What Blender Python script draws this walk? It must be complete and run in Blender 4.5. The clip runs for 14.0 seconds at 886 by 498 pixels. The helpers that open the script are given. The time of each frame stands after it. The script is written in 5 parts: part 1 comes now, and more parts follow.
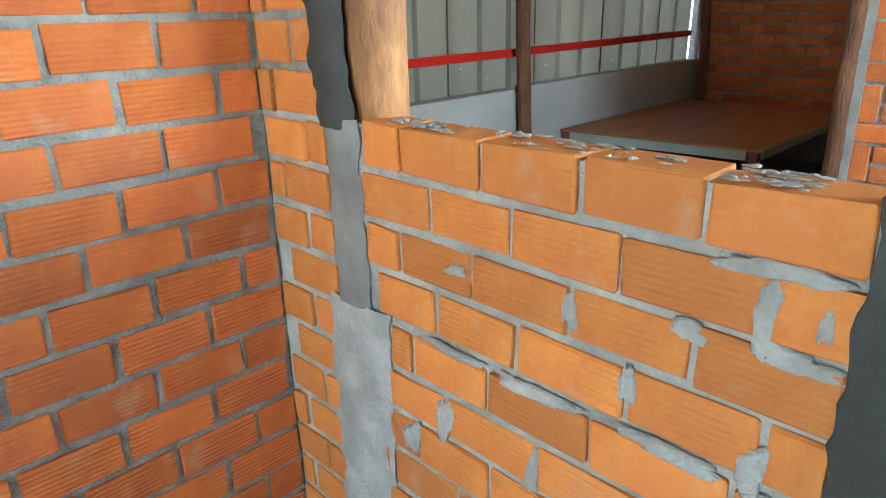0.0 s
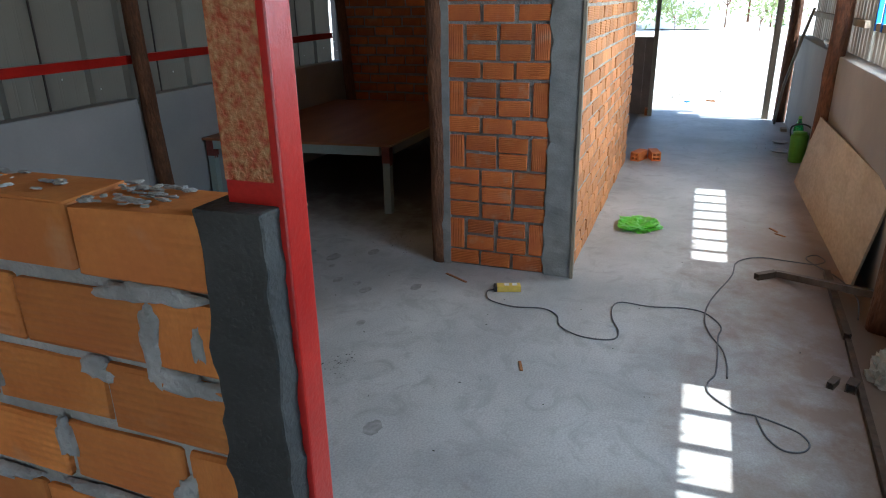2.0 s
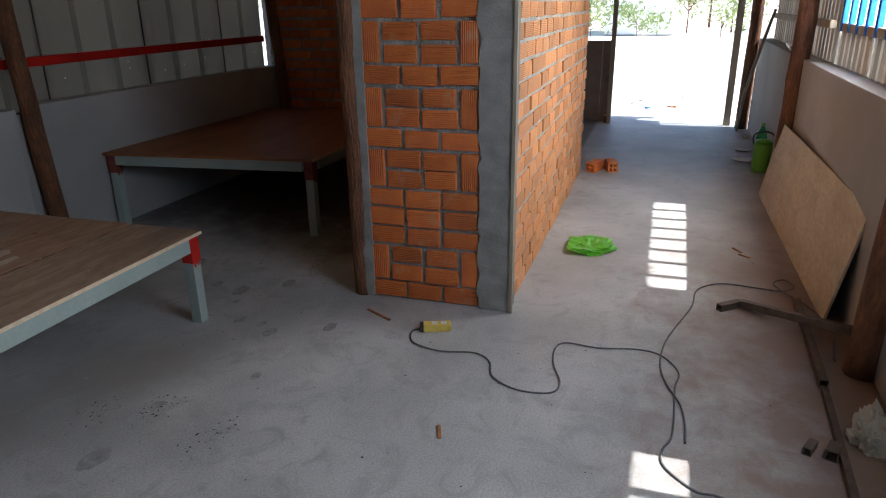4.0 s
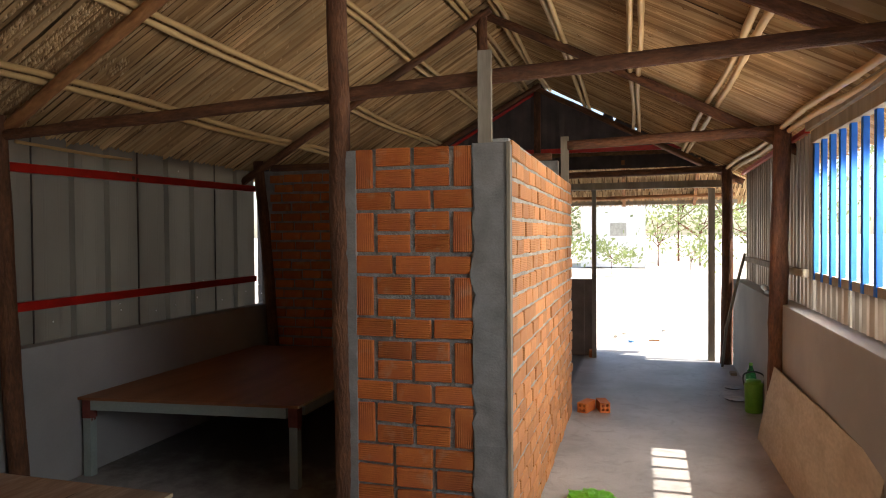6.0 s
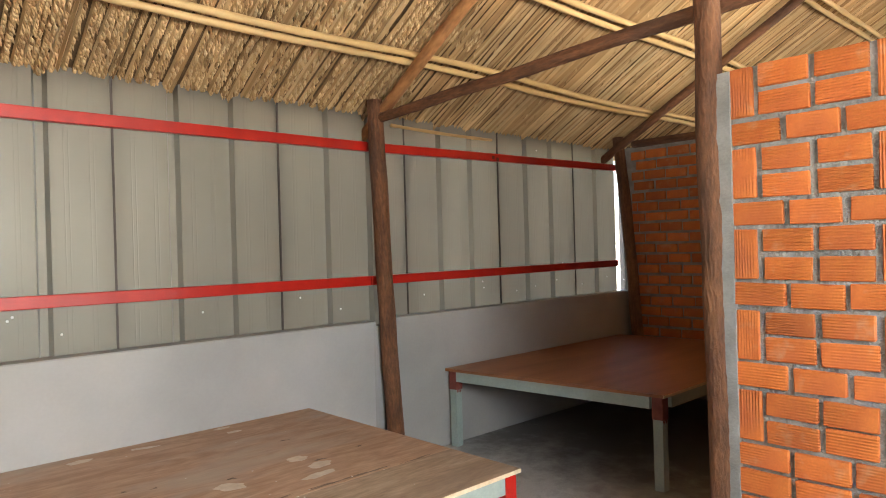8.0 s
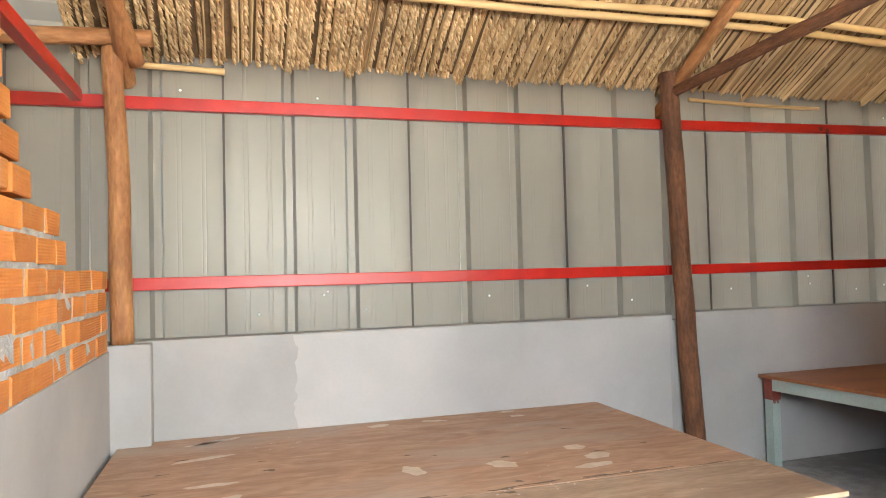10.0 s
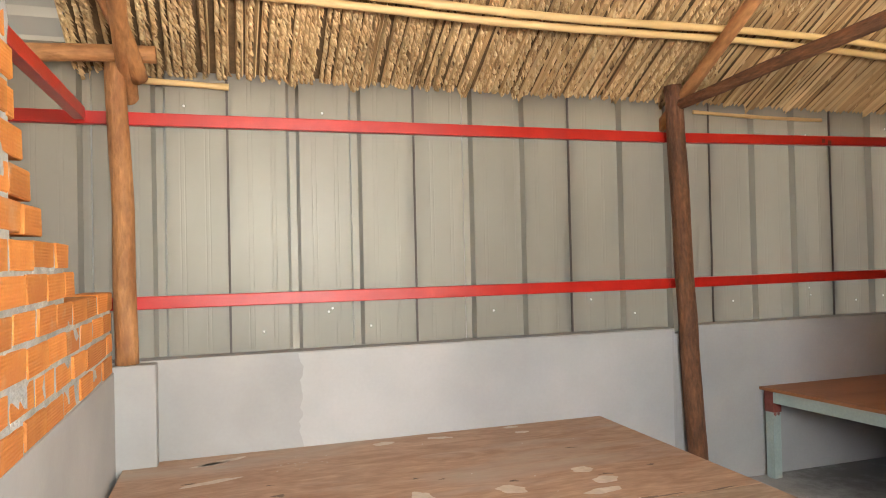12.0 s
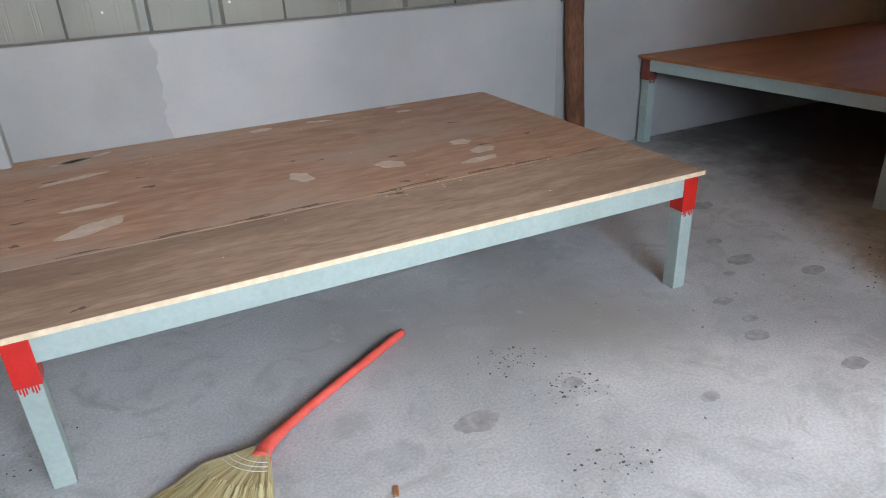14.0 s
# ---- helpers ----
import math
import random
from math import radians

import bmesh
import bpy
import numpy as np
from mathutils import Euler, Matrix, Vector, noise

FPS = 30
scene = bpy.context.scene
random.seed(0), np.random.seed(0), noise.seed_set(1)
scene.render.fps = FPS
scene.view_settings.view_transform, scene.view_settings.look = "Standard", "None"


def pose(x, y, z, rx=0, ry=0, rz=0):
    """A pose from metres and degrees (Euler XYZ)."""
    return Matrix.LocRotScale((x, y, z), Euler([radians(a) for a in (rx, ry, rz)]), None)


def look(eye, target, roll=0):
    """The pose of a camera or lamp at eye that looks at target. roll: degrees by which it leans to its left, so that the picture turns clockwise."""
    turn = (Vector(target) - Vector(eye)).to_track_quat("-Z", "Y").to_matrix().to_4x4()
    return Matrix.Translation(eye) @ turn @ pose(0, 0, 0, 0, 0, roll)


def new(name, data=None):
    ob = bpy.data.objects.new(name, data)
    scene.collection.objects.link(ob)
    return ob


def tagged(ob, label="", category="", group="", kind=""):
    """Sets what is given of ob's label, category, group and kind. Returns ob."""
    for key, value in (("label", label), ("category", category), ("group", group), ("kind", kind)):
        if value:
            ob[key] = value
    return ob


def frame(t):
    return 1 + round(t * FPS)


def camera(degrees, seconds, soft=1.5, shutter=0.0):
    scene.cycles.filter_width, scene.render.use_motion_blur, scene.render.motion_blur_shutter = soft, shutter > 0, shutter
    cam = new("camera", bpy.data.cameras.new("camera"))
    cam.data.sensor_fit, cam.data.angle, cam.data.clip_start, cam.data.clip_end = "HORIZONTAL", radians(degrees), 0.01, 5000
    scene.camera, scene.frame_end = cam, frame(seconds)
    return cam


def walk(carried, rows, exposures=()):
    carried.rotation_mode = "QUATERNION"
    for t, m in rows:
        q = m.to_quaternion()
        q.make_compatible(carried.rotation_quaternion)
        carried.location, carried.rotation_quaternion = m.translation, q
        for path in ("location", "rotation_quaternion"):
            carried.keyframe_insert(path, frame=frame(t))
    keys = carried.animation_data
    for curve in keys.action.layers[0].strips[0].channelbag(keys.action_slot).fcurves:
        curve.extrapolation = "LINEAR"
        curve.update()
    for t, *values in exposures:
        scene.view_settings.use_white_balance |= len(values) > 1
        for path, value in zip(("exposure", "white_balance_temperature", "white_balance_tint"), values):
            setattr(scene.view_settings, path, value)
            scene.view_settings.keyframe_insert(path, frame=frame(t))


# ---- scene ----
cam = camera(66.8, 14.0, soft=1.0)
PATH = [
    (0, (0.56, 0.481, 1.404), (1.873, 1.822, 0.712), -1.4),
    (0.5, (0.586, 0.45, 1.401), (2.185, 1.429, 0.701), -1.0),
    (1, (0.637, 0.345, 1.418), (2.345, 1.114, 0.718), -0.9),
    (1.5, (0.717, 0.221, 1.426), (2.46, 0.909, 0.727), -0.9),
    (2, (0.842, 0.172, 1.397), (2.597, 0.827, 0.697), -0.9),
    (2.2, (0.927, 0.186, 1.364), (2.684, 0.842, 0.668), -0.6),
    (4.3, (1.398, 0.111, 1.339), (3.202, 0.663, 0.674), -0.6),
    (4.5, (1.408, 0.12, 1.372), (3.228, 0.674, 0.753), -0.5),
    (5, (1.438, 0.155, 1.474), (3.321, 0.715, 1.1), -0.4),
    (5.5, (1.45, 0.169, 1.502), (3.366, 0.732, 1.394), -0.3),
    (6, (1.444, 0.182, 1.449), (3.365, 0.739, 1.41), -0.4),
    (6.5, (1.45, 0.182, 1.344), (3.363, 0.765, 1.323), -0.5),
    (7, (1.58, 0.236, 1.245), (3.391, 1.085, 1.23), -1.0),
    (7.5, (1.75, 0.313, 1.228), (3.384, 1.465, 1.214), -1.4),
    (8, (1.832, 0.357, 1.237), (3.2, 1.815, 1.237), -1.6),
    (8.5, (2.019, 0.352, 1.154), (2.906, 2.144, 1.206), -1.9),
    (9, (2.045, 0.364, 1.085), (2.728, 2.242, 1.147), -1.4),
    (9.2, (2.049, 0.376, 1.065), (2.673, 2.275, 1.134), -1.5),
    (11.3, (1.979, 0.466, 1.253), (2.548, 2.383, 1.289), -1.3),
    (11.5, (1.988, 0.452, 1.276), (2.568, 2.366, 1.307), -1.1),
    (12, (1.972, 0.45, 1.223), (2.577, 2.356, 1.252), -1.3),
    (12.5, (1.985, 0.426, 1.07), (2.605, 2.321, 0.923), -1.7),
    (13, (1.962, 0.42, 0.984), (2.574, 2.236, 0.41), -1.8),
    (13.5, (2.014, 0.454, 1.046), (2.624, 2.173, 0.226), -2.2),
    (14, (2.076, 0.509, 1.144), (2.853, 2.143, 0.291), -2.6),
]
EXPOSURES = [(0.0, 3.2, 5650, -5), (0.5, 3.25, 5300, 2), (1.0, 2.8, 5200, 2), (1.5, 1.7, 5250, 2), (2.2, 1.3, 5500, 4), (4.5, 1.05, 6200, 12), (5.0, 1.05, 6900, 14), (6.5, 1.0, 6900, 14), (7.2, 1.45, 6500, 12), (8.0, 3.15, 6900, 8), (9.0, 3.8, 6400, 8), (11.4, 3.4, 7000, 10), (12.3, 3.6, 7000, 10), (13.0, 3.65, 5700, 8), (13.5, 3.1, 5800, 8), (14.0, 2.95, 5800, 8)]
walk(cam, [(t, look(eye, target, roll)) for t, eye, target, roll in PATH], EXPOSURES)

# ---- world, sun, daylight in the openings ----
SUN_EL, SUN_AZ = radians(57), radians(180)
world = bpy.data.worlds.new("world")
scene.world = world
world.use_nodes = True
wn = world.node_tree.nodes
sky = wn.new("ShaderNodeTexSky")
sky.sky_type, sky.sun_disc, sky.sun_elevation, sky.sun_rotation = "NISHITA", False, SUN_EL, SUN_AZ
world.node_tree.links.new(sky.outputs[0], wn["Background"].inputs[0])
wn["Background"].inputs[1].default_value = 0.15
sun = new("sun", bpy.data.lights.new("sun", "SUN"))
sun.data.energy, sun.data.angle, sun.data.color = 5.0, radians(0.5), (1.0, 0.95, 0.86)
sun.matrix_world = look((0, -math.cos(SUN_EL), math.sin(SUN_EL)), (0, 0, 0))


def daylight(name, place, target, w, h, watts, colour=(1.0, 0.97, 0.93)):
    lamp = new(name, bpy.data.lights.new(name, "AREA"))
    lamp.data.shape, lamp.data.size, lamp.data.size_y, lamp.data.energy, lamp.data.color = "RECTANGLE", w, h, watts, colour
    lamp.matrix_world = look(place, target)
    return lamp


daylight("daylight_window_west", (2.65, -0.95, 1.62), (2.55, 0.75, 0.45), 1.2, 0.75, 16, (0.90, 0.96, 1.0))
daylight("daylight_window_east", (5.4, -1.10, 1.52), (5.4, 0.6, 0.55), 1.6, 0.66, 34, (1.0, 0.93, 0.82))
# daylight inferred from the lit low wall; its opening lies out of view
daylight("daylight_west_opening", (-3.4, 0.1, 0.85), (2.0, 0.9, 0.8), 1.9, 1.5, 8, (0.93, 0.97, 1.0))


# ---- materials ----
def mat(name, c1, c2, scale=6.0, rough=0.7, bump=0.2, metal=0.0, fine=60.0, c3=None, amount3=0.5, stretch=(1, 1, 1), spec=0.5, swirl=0.0, vary=0.0, dist=0.004, grit=(0.93, 1.05)):
    """Two-scale noise colour c1..c2, patches of c3, fine bump."""
    m = bpy.data.materials.new(name)
    m.use_nodes = True
    n, l = m.node_tree.nodes, m.node_tree.links
    b = n["Principled BSDF"]
    tc, mp = n.new("ShaderNodeTexCoord"), n.new("ShaderNodeMapping")
    mp.inputs["Scale"].default_value = stretch
    l.new(tc.outputs["Object"], mp.inputs[0])
    t1, t2 = n.new("ShaderNodeTexNoise"), n.new("ShaderNodeTexNoise")
    t1.inputs["Scale"].default_value, t1.inputs["Detail"].default_value, t1.inputs["Distortion"].default_value = scale, 6, swirl
    t2.inputs["Scale"].default_value, t2.inputs["Detail"].default_value = fine, 4
    l.new(mp.outputs[0], t1.inputs[0]), l.new(mp.outputs[0], t2.inputs[0])
    r1 = n.new("ShaderNodeMapRange")
    r1.inputs[1].default_value, r1.inputs[2].default_value = 0.32, 0.68
    l.new(t1.outputs[0], r1.inputs[0])
    mix = n.new("ShaderNodeMix")
    mix.data_type = "RGBA"
    mix.inputs[6].default_value, mix.inputs[7].default_value = (*c1, 1), (*c2, 1)
    l.new(r1.outputs[0], mix.inputs[0])
    out = mix.outputs[2]
    grain = n.new("ShaderNodeMix")
    grain.data_type, grain.blend_type = "RGBA", "MULTIPLY"
    gr = n.new("ShaderNodeMapRange")
    gr.inputs[1].default_value, gr.inputs[2].default_value, gr.inputs[3].default_value, gr.inputs[4].default_value = 0.3, 0.7, *grit
    l.new(t2.outputs[0], gr.inputs[0])
    grain.inputs[0].default_value = 1
    l.new(out, grain.inputs[6]), l.new(gr.outputs[0], grain.inputs[7])
    out = grain.outputs[2]
    if c3:
        t3, r3 = n.new("ShaderNodeTexNoise"), n.new("ShaderNodeMapRange")
        t3.inputs["Scale"].default_value, t3.inputs["Detail"].default_value = scale * 0.37, 8
        r3.inputs[1].default_value, r3.inputs[2].default_value, r3.inputs[4].default_value = 0.52, 0.66, amount3
        l.new(mp.outputs[0], t3.inputs[0]), l.new(t3.outputs[0], r3.inputs[0])
        m3 = n.new("ShaderNodeMix")
        m3.data_type = "RGBA"
        m3.inputs[7].default_value = (*c3, 1)
        l.new(r3.outputs[0], m3.inputs[0]), l.new(out, m3.inputs[6])
        out = m3.outputs[2]
    if vary:
        oi, hs, vr = n.new("ShaderNodeObjectInfo"), n.new("ShaderNodeHueSaturation"), n.new("ShaderNodeMapRange")
        vr.inputs[3].default_value, vr.inputs[4].default_value = 1 - vary, 1 + vary
        l.new(oi.outputs["Random"], vr.inputs[0]), l.new(vr.outputs[0], hs.inputs["Value"]), l.new(out, hs.inputs["Color"])
        out = hs.outputs[0]
    l.new(out, b.inputs["Base Color"])
    b.inputs["Roughness"].default_value, b.inputs["Metallic"].default_value = rough, metal
    b.inputs["Specular IOR Level"].default_value = spec
    bp = n.new("ShaderNodeBump")
    bp.inputs["Strength"].default_value, bp.inputs["Distance"].default_value = bump, dist
    add = n.new("ShaderNodeMath")
    l.new(t1.outputs[0], add.inputs[0]), l.new(t2.outputs[0], add.inputs[1])
    l.new(add.outputs[0], bp.inputs["Height"]), l.new(bp.outputs[0], b.inputs["Normal"])
    return m


def brick_material(name, c1, c2, c3, comb=0.65):
    """Extruded clay: fine comb lines along the brick's length, burnt patches, each brick its own shade."""
    m = mat(name, c1, c2, 9.0, 0.72, 0.3, fine=120.0, c3=c3, amount3=0.65, vary=0.22, dist=0.002)
    n, l = m.node_tree.nodes, m.node_tree.links
    b = n["Principled BSDF"]
    tc = n["Texture Coordinate"]
    sep, wob, ad, mul, sn = n.new("ShaderNodeSeparateXYZ"), n.new("ShaderNodeTexNoise"), n.new("ShaderNodeMath"), n.new("ShaderNodeMath"), n.new("ShaderNodeMath")
    wob.inputs["Scale"].default_value = 14
    l.new(tc.outputs["Object"], sep.inputs[0]), l.new(tc.outputs["Object"], wob.inputs[0])
    ad.operation, ad.inputs[1].default_value = "MULTIPLY_ADD", 0.0014
    l.new(wob.outputs[0], ad.inputs[0]), l.new(sep.outputs[2], ad.inputs[2])
    mul.operation, mul.inputs[1].default_value = "MULTIPLY", 660
    sn.operation = "SINE"
    l.new(ad.outputs[0], mul.inputs[0]), l.new(mul.outputs[0], sn.inputs[0])
    # comb lines fade in and out over the face, and differ from brick to brick
    oi, fade, fr, mm = n.new("ShaderNodeObjectInfo"), n.new("ShaderNodeTexNoise"), n.new("ShaderNodeMapRange"), n.new("ShaderNodeMath")
    fade.noise_dimensions = "4D"
    fade.inputs["Scale"].default_value = 7
    l.new(tc.outputs["Object"], fade.inputs[0])
    w = n.new("ShaderNodeMath")
    w.operation, w.inputs[1].default_value = "MULTIPLY", 50
    l.new(oi.outputs["Random"], w.inputs[0]), l.new(w.outputs[0], fade.inputs["W"])
    fr.inputs[1].default_value, fr.inputs[2].default_value = 0.38, 0.62
    l.new(fade.outputs[0], fr.inputs[0])
    mm.operation = "MULTIPLY"
    l.new(sn.outputs[0], mm.inputs[0]), l.new(fr.outputs[0], mm.inputs[1])
    b2 = n.new("ShaderNodeBump")
    b2.inputs["Strength"].default_value, b2.inputs["Distance"].default_value = comb, 0.0028
    l.new(mm.outputs[0], b2.inputs["Height"])
    l.new(n["Bump"].outputs[0], b2.inputs["Normal"]), l.new(b2.outputs[0], b.inputs["Normal"])
    # mortar dust left on the face
    dn, dr, dm = n.new("ShaderNodeTexNoise"), n.new("ShaderNodeMapRange"), n.new("ShaderNodeMix")
    dn.noise_dimensions = "4D"
    dn.inputs["Scale"].default_value, dn.inputs["Detail"].default_value = 11, 7
    l.new(tc.outputs["Object"], dn.inputs[0]), l.new(w.outputs[0], dn.inputs["W"])
    dr.inputs[1].default_value, dr.inputs[2].default_value, dr.inputs[4].default_value = 0.58, 0.8, 0.6
    l.new(dn.outputs[0], dr.inputs[0])
    dm.data_type = "RGBA"
    dm.inputs[7].default_value = (0.54, 0.38, 0.23, 1)
    old = b.inputs["Base Color"].links[0].from_socket
    l.new(old, dm.inputs[6]), l.new(dr.outputs[0], dm.inputs[0]), l.new(dm.outputs[2], b.inputs["Base Color"])
    return m


def island_material(name, colours, rough=0.8):
    """Dry leaf: each leaf its own shade from a ramp."""
    m = bpy.data.materials.new(name)
    m.use_nodes = True
    n, l = m.node_tree.nodes, m.node_tree.links
    g, r, t, mx = n.new("ShaderNodeNewGeometry"), n.new("ShaderNodeValToRGB"), n.new("ShaderNodeTexNoise"), n.new("ShaderNodeMix")
    while len(r.color_ramp.elements) < len(colours):
        r.color_ramp.elements.new(0.5)
    for i, c in enumerate(colours):
        r.color_ramp.elements[i].position, r.color_ramp.elements[i].color = i / (len(colours) - 1), (*c, 1)
    l.new(g.outputs["Random Per Island"], r.inputs[0])
    tc = n.new("ShaderNodeTexCoord")
    l.new(tc.outputs["Object"], t.inputs[0])
    t.inputs["Scale"].default_value, t.inputs["Detail"].default_value = 3.0, 6
    mr = n.new("ShaderNodeMapRange")
    mr.inputs[1].default_value, mr.inputs[2].default_value, mr.inputs[3].default_value, mr.inputs[4].default_value = 0.3, 0.7, 0.7, 1.15
    l.new(t.outputs[0], mr.inputs[0])
    mx.data_type, mx.blend_type = "RGBA", "MULTIPLY"
    mx.inputs[0].default_value = 1
    l.new(r.outputs[0], mx.inputs[6]), l.new(mr.outputs[0], mx.inputs[7])
    l.new(mx.outputs[2], n["Principled BSDF"].inputs["Base Color"])
    n["Principled BSDF"].inputs["Roughness"].default_value = rough
    return m


BRICK = brick_material("clay_brick", (0.50, 0.118, 0.024), (0.63, 0.185, 0.038), (0.37, 0.075, 0.027))
# same clay as BRICK, bleached to hold the grazing light along the passage
BRICK_GRAZED = brick_material("grazing_lit_brick", (0.55, 0.225, 0.08), (0.66, 0.32, 0.13), (0.48, 0.17, 0.06))
BRICK_LIGHT = brick_material("light_clay_brick", (0.57, 0.185, 0.038), (0.70, 0.275, 0.062), (0.53, 0.145, 0.036), 0.35)
MORTAR = mat("mortar", (0.21, 0.208, 0.195), (0.36, 0.355, 0.335), 14, 0.92, 0.9, fine=90, c3=(0.2, 0.19, 0.18), dist=0.012)
MORTAR_PALE = mat("pale_mortar", (0.33, 0.33, 0.31), (0.50, 0.50, 0.475), 12, 0.92, 0.9, fine=80, c3=(0.28, 0.275, 0.26), dist=0.01)
CEMENT_DARK = mat("fresh_cement", (0.035, 0.036, 0.033), (0.065, 0.066, 0.06), 9, 0.8, 0.5, fine=130, dist=0.006)
CEMENT = mat("grey_cement", (0.19, 0.185, 0.172), (0.29, 0.282, 0.265), 8, 0.88, 0.4, fine=110, dist=0.006)
PLASTER = mat("plaster", (0.31, 0.305, 0.29), (0.40, 0.39, 0.37), 1.7, 0.85, 0.06, fine=60, c3=(0.265, 0.258, 0.245), amount3=0.75, grit=(0.98, 1.015))
NEWPLASTER = mat("newer_plaster", (0.36, 0.355, 0.34), (0.44, 0.43, 0.41), 2.2, 0.85, 0.06, fine=60, grit=(0.98, 1.015))
CONCRETE = mat("concrete_floor", (0.37, 0.372, 0.37), (0.55, 0.55, 0.543), 1.9, 0.5, 0.05, fine=130, c3=(0.27, 0.25, 0.225), amount3=0.75, grit=(0.78, 1.08), spec=0.4)


def floor_dirt_and_shade(m):
    """Trowel marks, trodden earth in the alcove darkened for its shade, and brick dust swept along the south wall."""
    n, l = m.node_tree.nodes, m.node_tree.links
    b, tc = n["Principled BSDF"], n["Texture Coordinate"]
    sep = n.new("ShaderNodeSeparateXYZ")
    l.new(tc.outputs["Object"], sep.inputs[0])
    out = b.inputs["Base Color"].links[0].from_socket

    def ranged(source, lo, hi, to_lo=0.0, to_hi=1.0):
        r = n.new("ShaderNodeMapRange")
        for k, v in enumerate((lo, hi, to_lo, to_hi)):
            r.inputs[k + 1].default_value = v
        l.new(source, r.inputs[0])
        return r.outputs[0]

    def cloud(scale, swirl=0.0):
        t = n.new("ShaderNodeTexNoise")
        t.inputs["Scale"].default_value, t.inputs["Detail"].default_value, t.inputs["Roughness"].default_value, t.inputs["Distortion"].default_value = scale, 8, 0.65, swirl
        l.new(tc.outputs["Object"], t.inputs[0])
        return t.outputs[0]

    def maths(kind, p, q):
        k = n.new("ShaderNodeMath")
        k.operation = kind
        for i, v in enumerate((p, q)):
            if isinstance(v, float):
                k.inputs[i].default_value = v
            else:
                l.new(v, k.inputs[i])
        return k.outputs[0]

    def layer(base, mask, colour, blend="MIX"):
        x = n.new("ShaderNodeMix")
        x.data_type, x.blend_type = "RGBA", blend
        l.new(mask, x.inputs[0]), l.new(base, x.inputs[6])
        x.inputs[7].default_value = (*colour, 1)
        return x.outputs[2]

    out = layer(out, ranged(cloud(6.0, 1.5), 0.5, 0.72, 0.0, 0.8), (0.29, 0.285, 0.275))
    out = layer(out, ranged(cloud(11.0, 0.8), 0.6, 0.75, 0.0, 0.55), (0.54, 0.54, 0.535))
    # broken-edged earth over the alcove floor, its dark tone also painting the shade
    soil_shade = maths("ADD", sep.outputs[0], ranged(cloud(3.5), 0.3, 0.7, -0.6, 0.6))
    soil_shade = maths("MULTIPLY", ranged(soil_shade, 4.5, 5.3, 0.0, 0.85), ranged(sep.outputs[1], 0.78, 0.82))
    out = layer(out, soil_shade, (0.115, 0.108, 0.098))
    dust = maths("ADD", sep.outputs[1], ranged(cloud(4.5), 0.3, 0.7, -0.35, 0.35))
    out = layer(out, maths("MULTIPLY", ranged(dust, 0.2, -0.5, 0.0, 0.95), ranged(sep.outputs[0], 6.5, 4.5)), (0.23, 0.16, 0.12))
    l.new(out, b.inputs["Base Color"])


floor_dirt_and_shade(CONCRETE)
STAIN = mat("damp_stain", (0.23, 0.225, 0.215), (0.35, 0.345, 0.335), 30, 0.5, 0.1)
GRIT = mat("dark_grit", (0.06, 0.055, 0.05), (0.12, 0.11, 0.10), 40, 0.9, 0.3)
SHEET = mat("grey_coated_steel", (0.218, 0.199, 0.166), (0.254, 0.233, 0.196), 0.9, 0.38, 0.03, metal=0.15, fine=7, c3=(0.196, 0.17, 0.143), amount3=0.5, stretch=(1.4, 1, 0.7), grit=(0.985, 1.01))
GALV = mat("galvanised_steel", (0.22, 0.20, 0.175), (0.40, 0.375, 0.34), 5, 0.38, 0.1, metal=0.7, fine=50, c3=(0.28, 0.2, 0.14), amount3=0.6, stretch=(1, 1, 0.3))
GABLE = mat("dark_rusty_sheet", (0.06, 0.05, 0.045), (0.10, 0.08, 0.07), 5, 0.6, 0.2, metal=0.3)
RED = mat("red_oxide_paint", (0.44, 0.014, 0.010), (0.53, 0.022, 0.014), 12, 0.32, 0.35, fine=160, c3=(0.38, 0.02, 0.02), dist=0.002)
# rust for the weld marks, and red primer darkened for the alcove's shade
RUST_SHADE_RED = mat("rusty_shaded_red", (0.13, 0.025, 0.018), (0.20, 0.05, 0.035), 25, 0.6, 0.3)
# red paint mixed with gold, the brickwork's reflection put into the colour
GOLD_SHEEN = mat("brown_gold_sheen", (0.42, 0.08, 0.03), (0.50, 0.27, 0.11), 95, 0.25, 1.0, fine=190, c3=(0.42, 0.06, 0.03), amount3=0.25, dist=0.003)
BLUE = mat("blue_paint", (0.001, 0.12, 0.55), (0.003, 0.15, 0.62), 14, 0.65, 0.3, fine=120)
MINT = mat("mint_paint", (0.295, 0.355, 0.322), (0.345, 0.405, 0.37), 7, 0.5, 0.06, fine=80, c3=(0.25, 0.31, 0.285), amount3=0.5)
LOG = mat("bark_log", (0.11, 0.043, 0.02), (0.22, 0.093, 0.04), 18, 0.78, 1.0, fine=90, c3=(0.05, 0.026, 0.015), amount3=0.8, stretch=(1, 1, 0.3), dist=0.012, grit=(0.7, 1.2))
PALELOG = mat("peeled_log", (0.25, 0.10, 0.034), (0.46, 0.215, 0.08), 14, 0.68, 0.9, fine=70, c3=(0.12, 0.055, 0.025), amount3=0.85, stretch=(1, 1, 0.32), dist=0.008, grit=(0.75, 1.18))
PLANK = mat("grey_weathered_plank", (0.26, 0.22, 0.16), (0.38, 0.33, 0.25), 10, 0.85, 0.5, fine=80, stretch=(1, 1, 0.15))
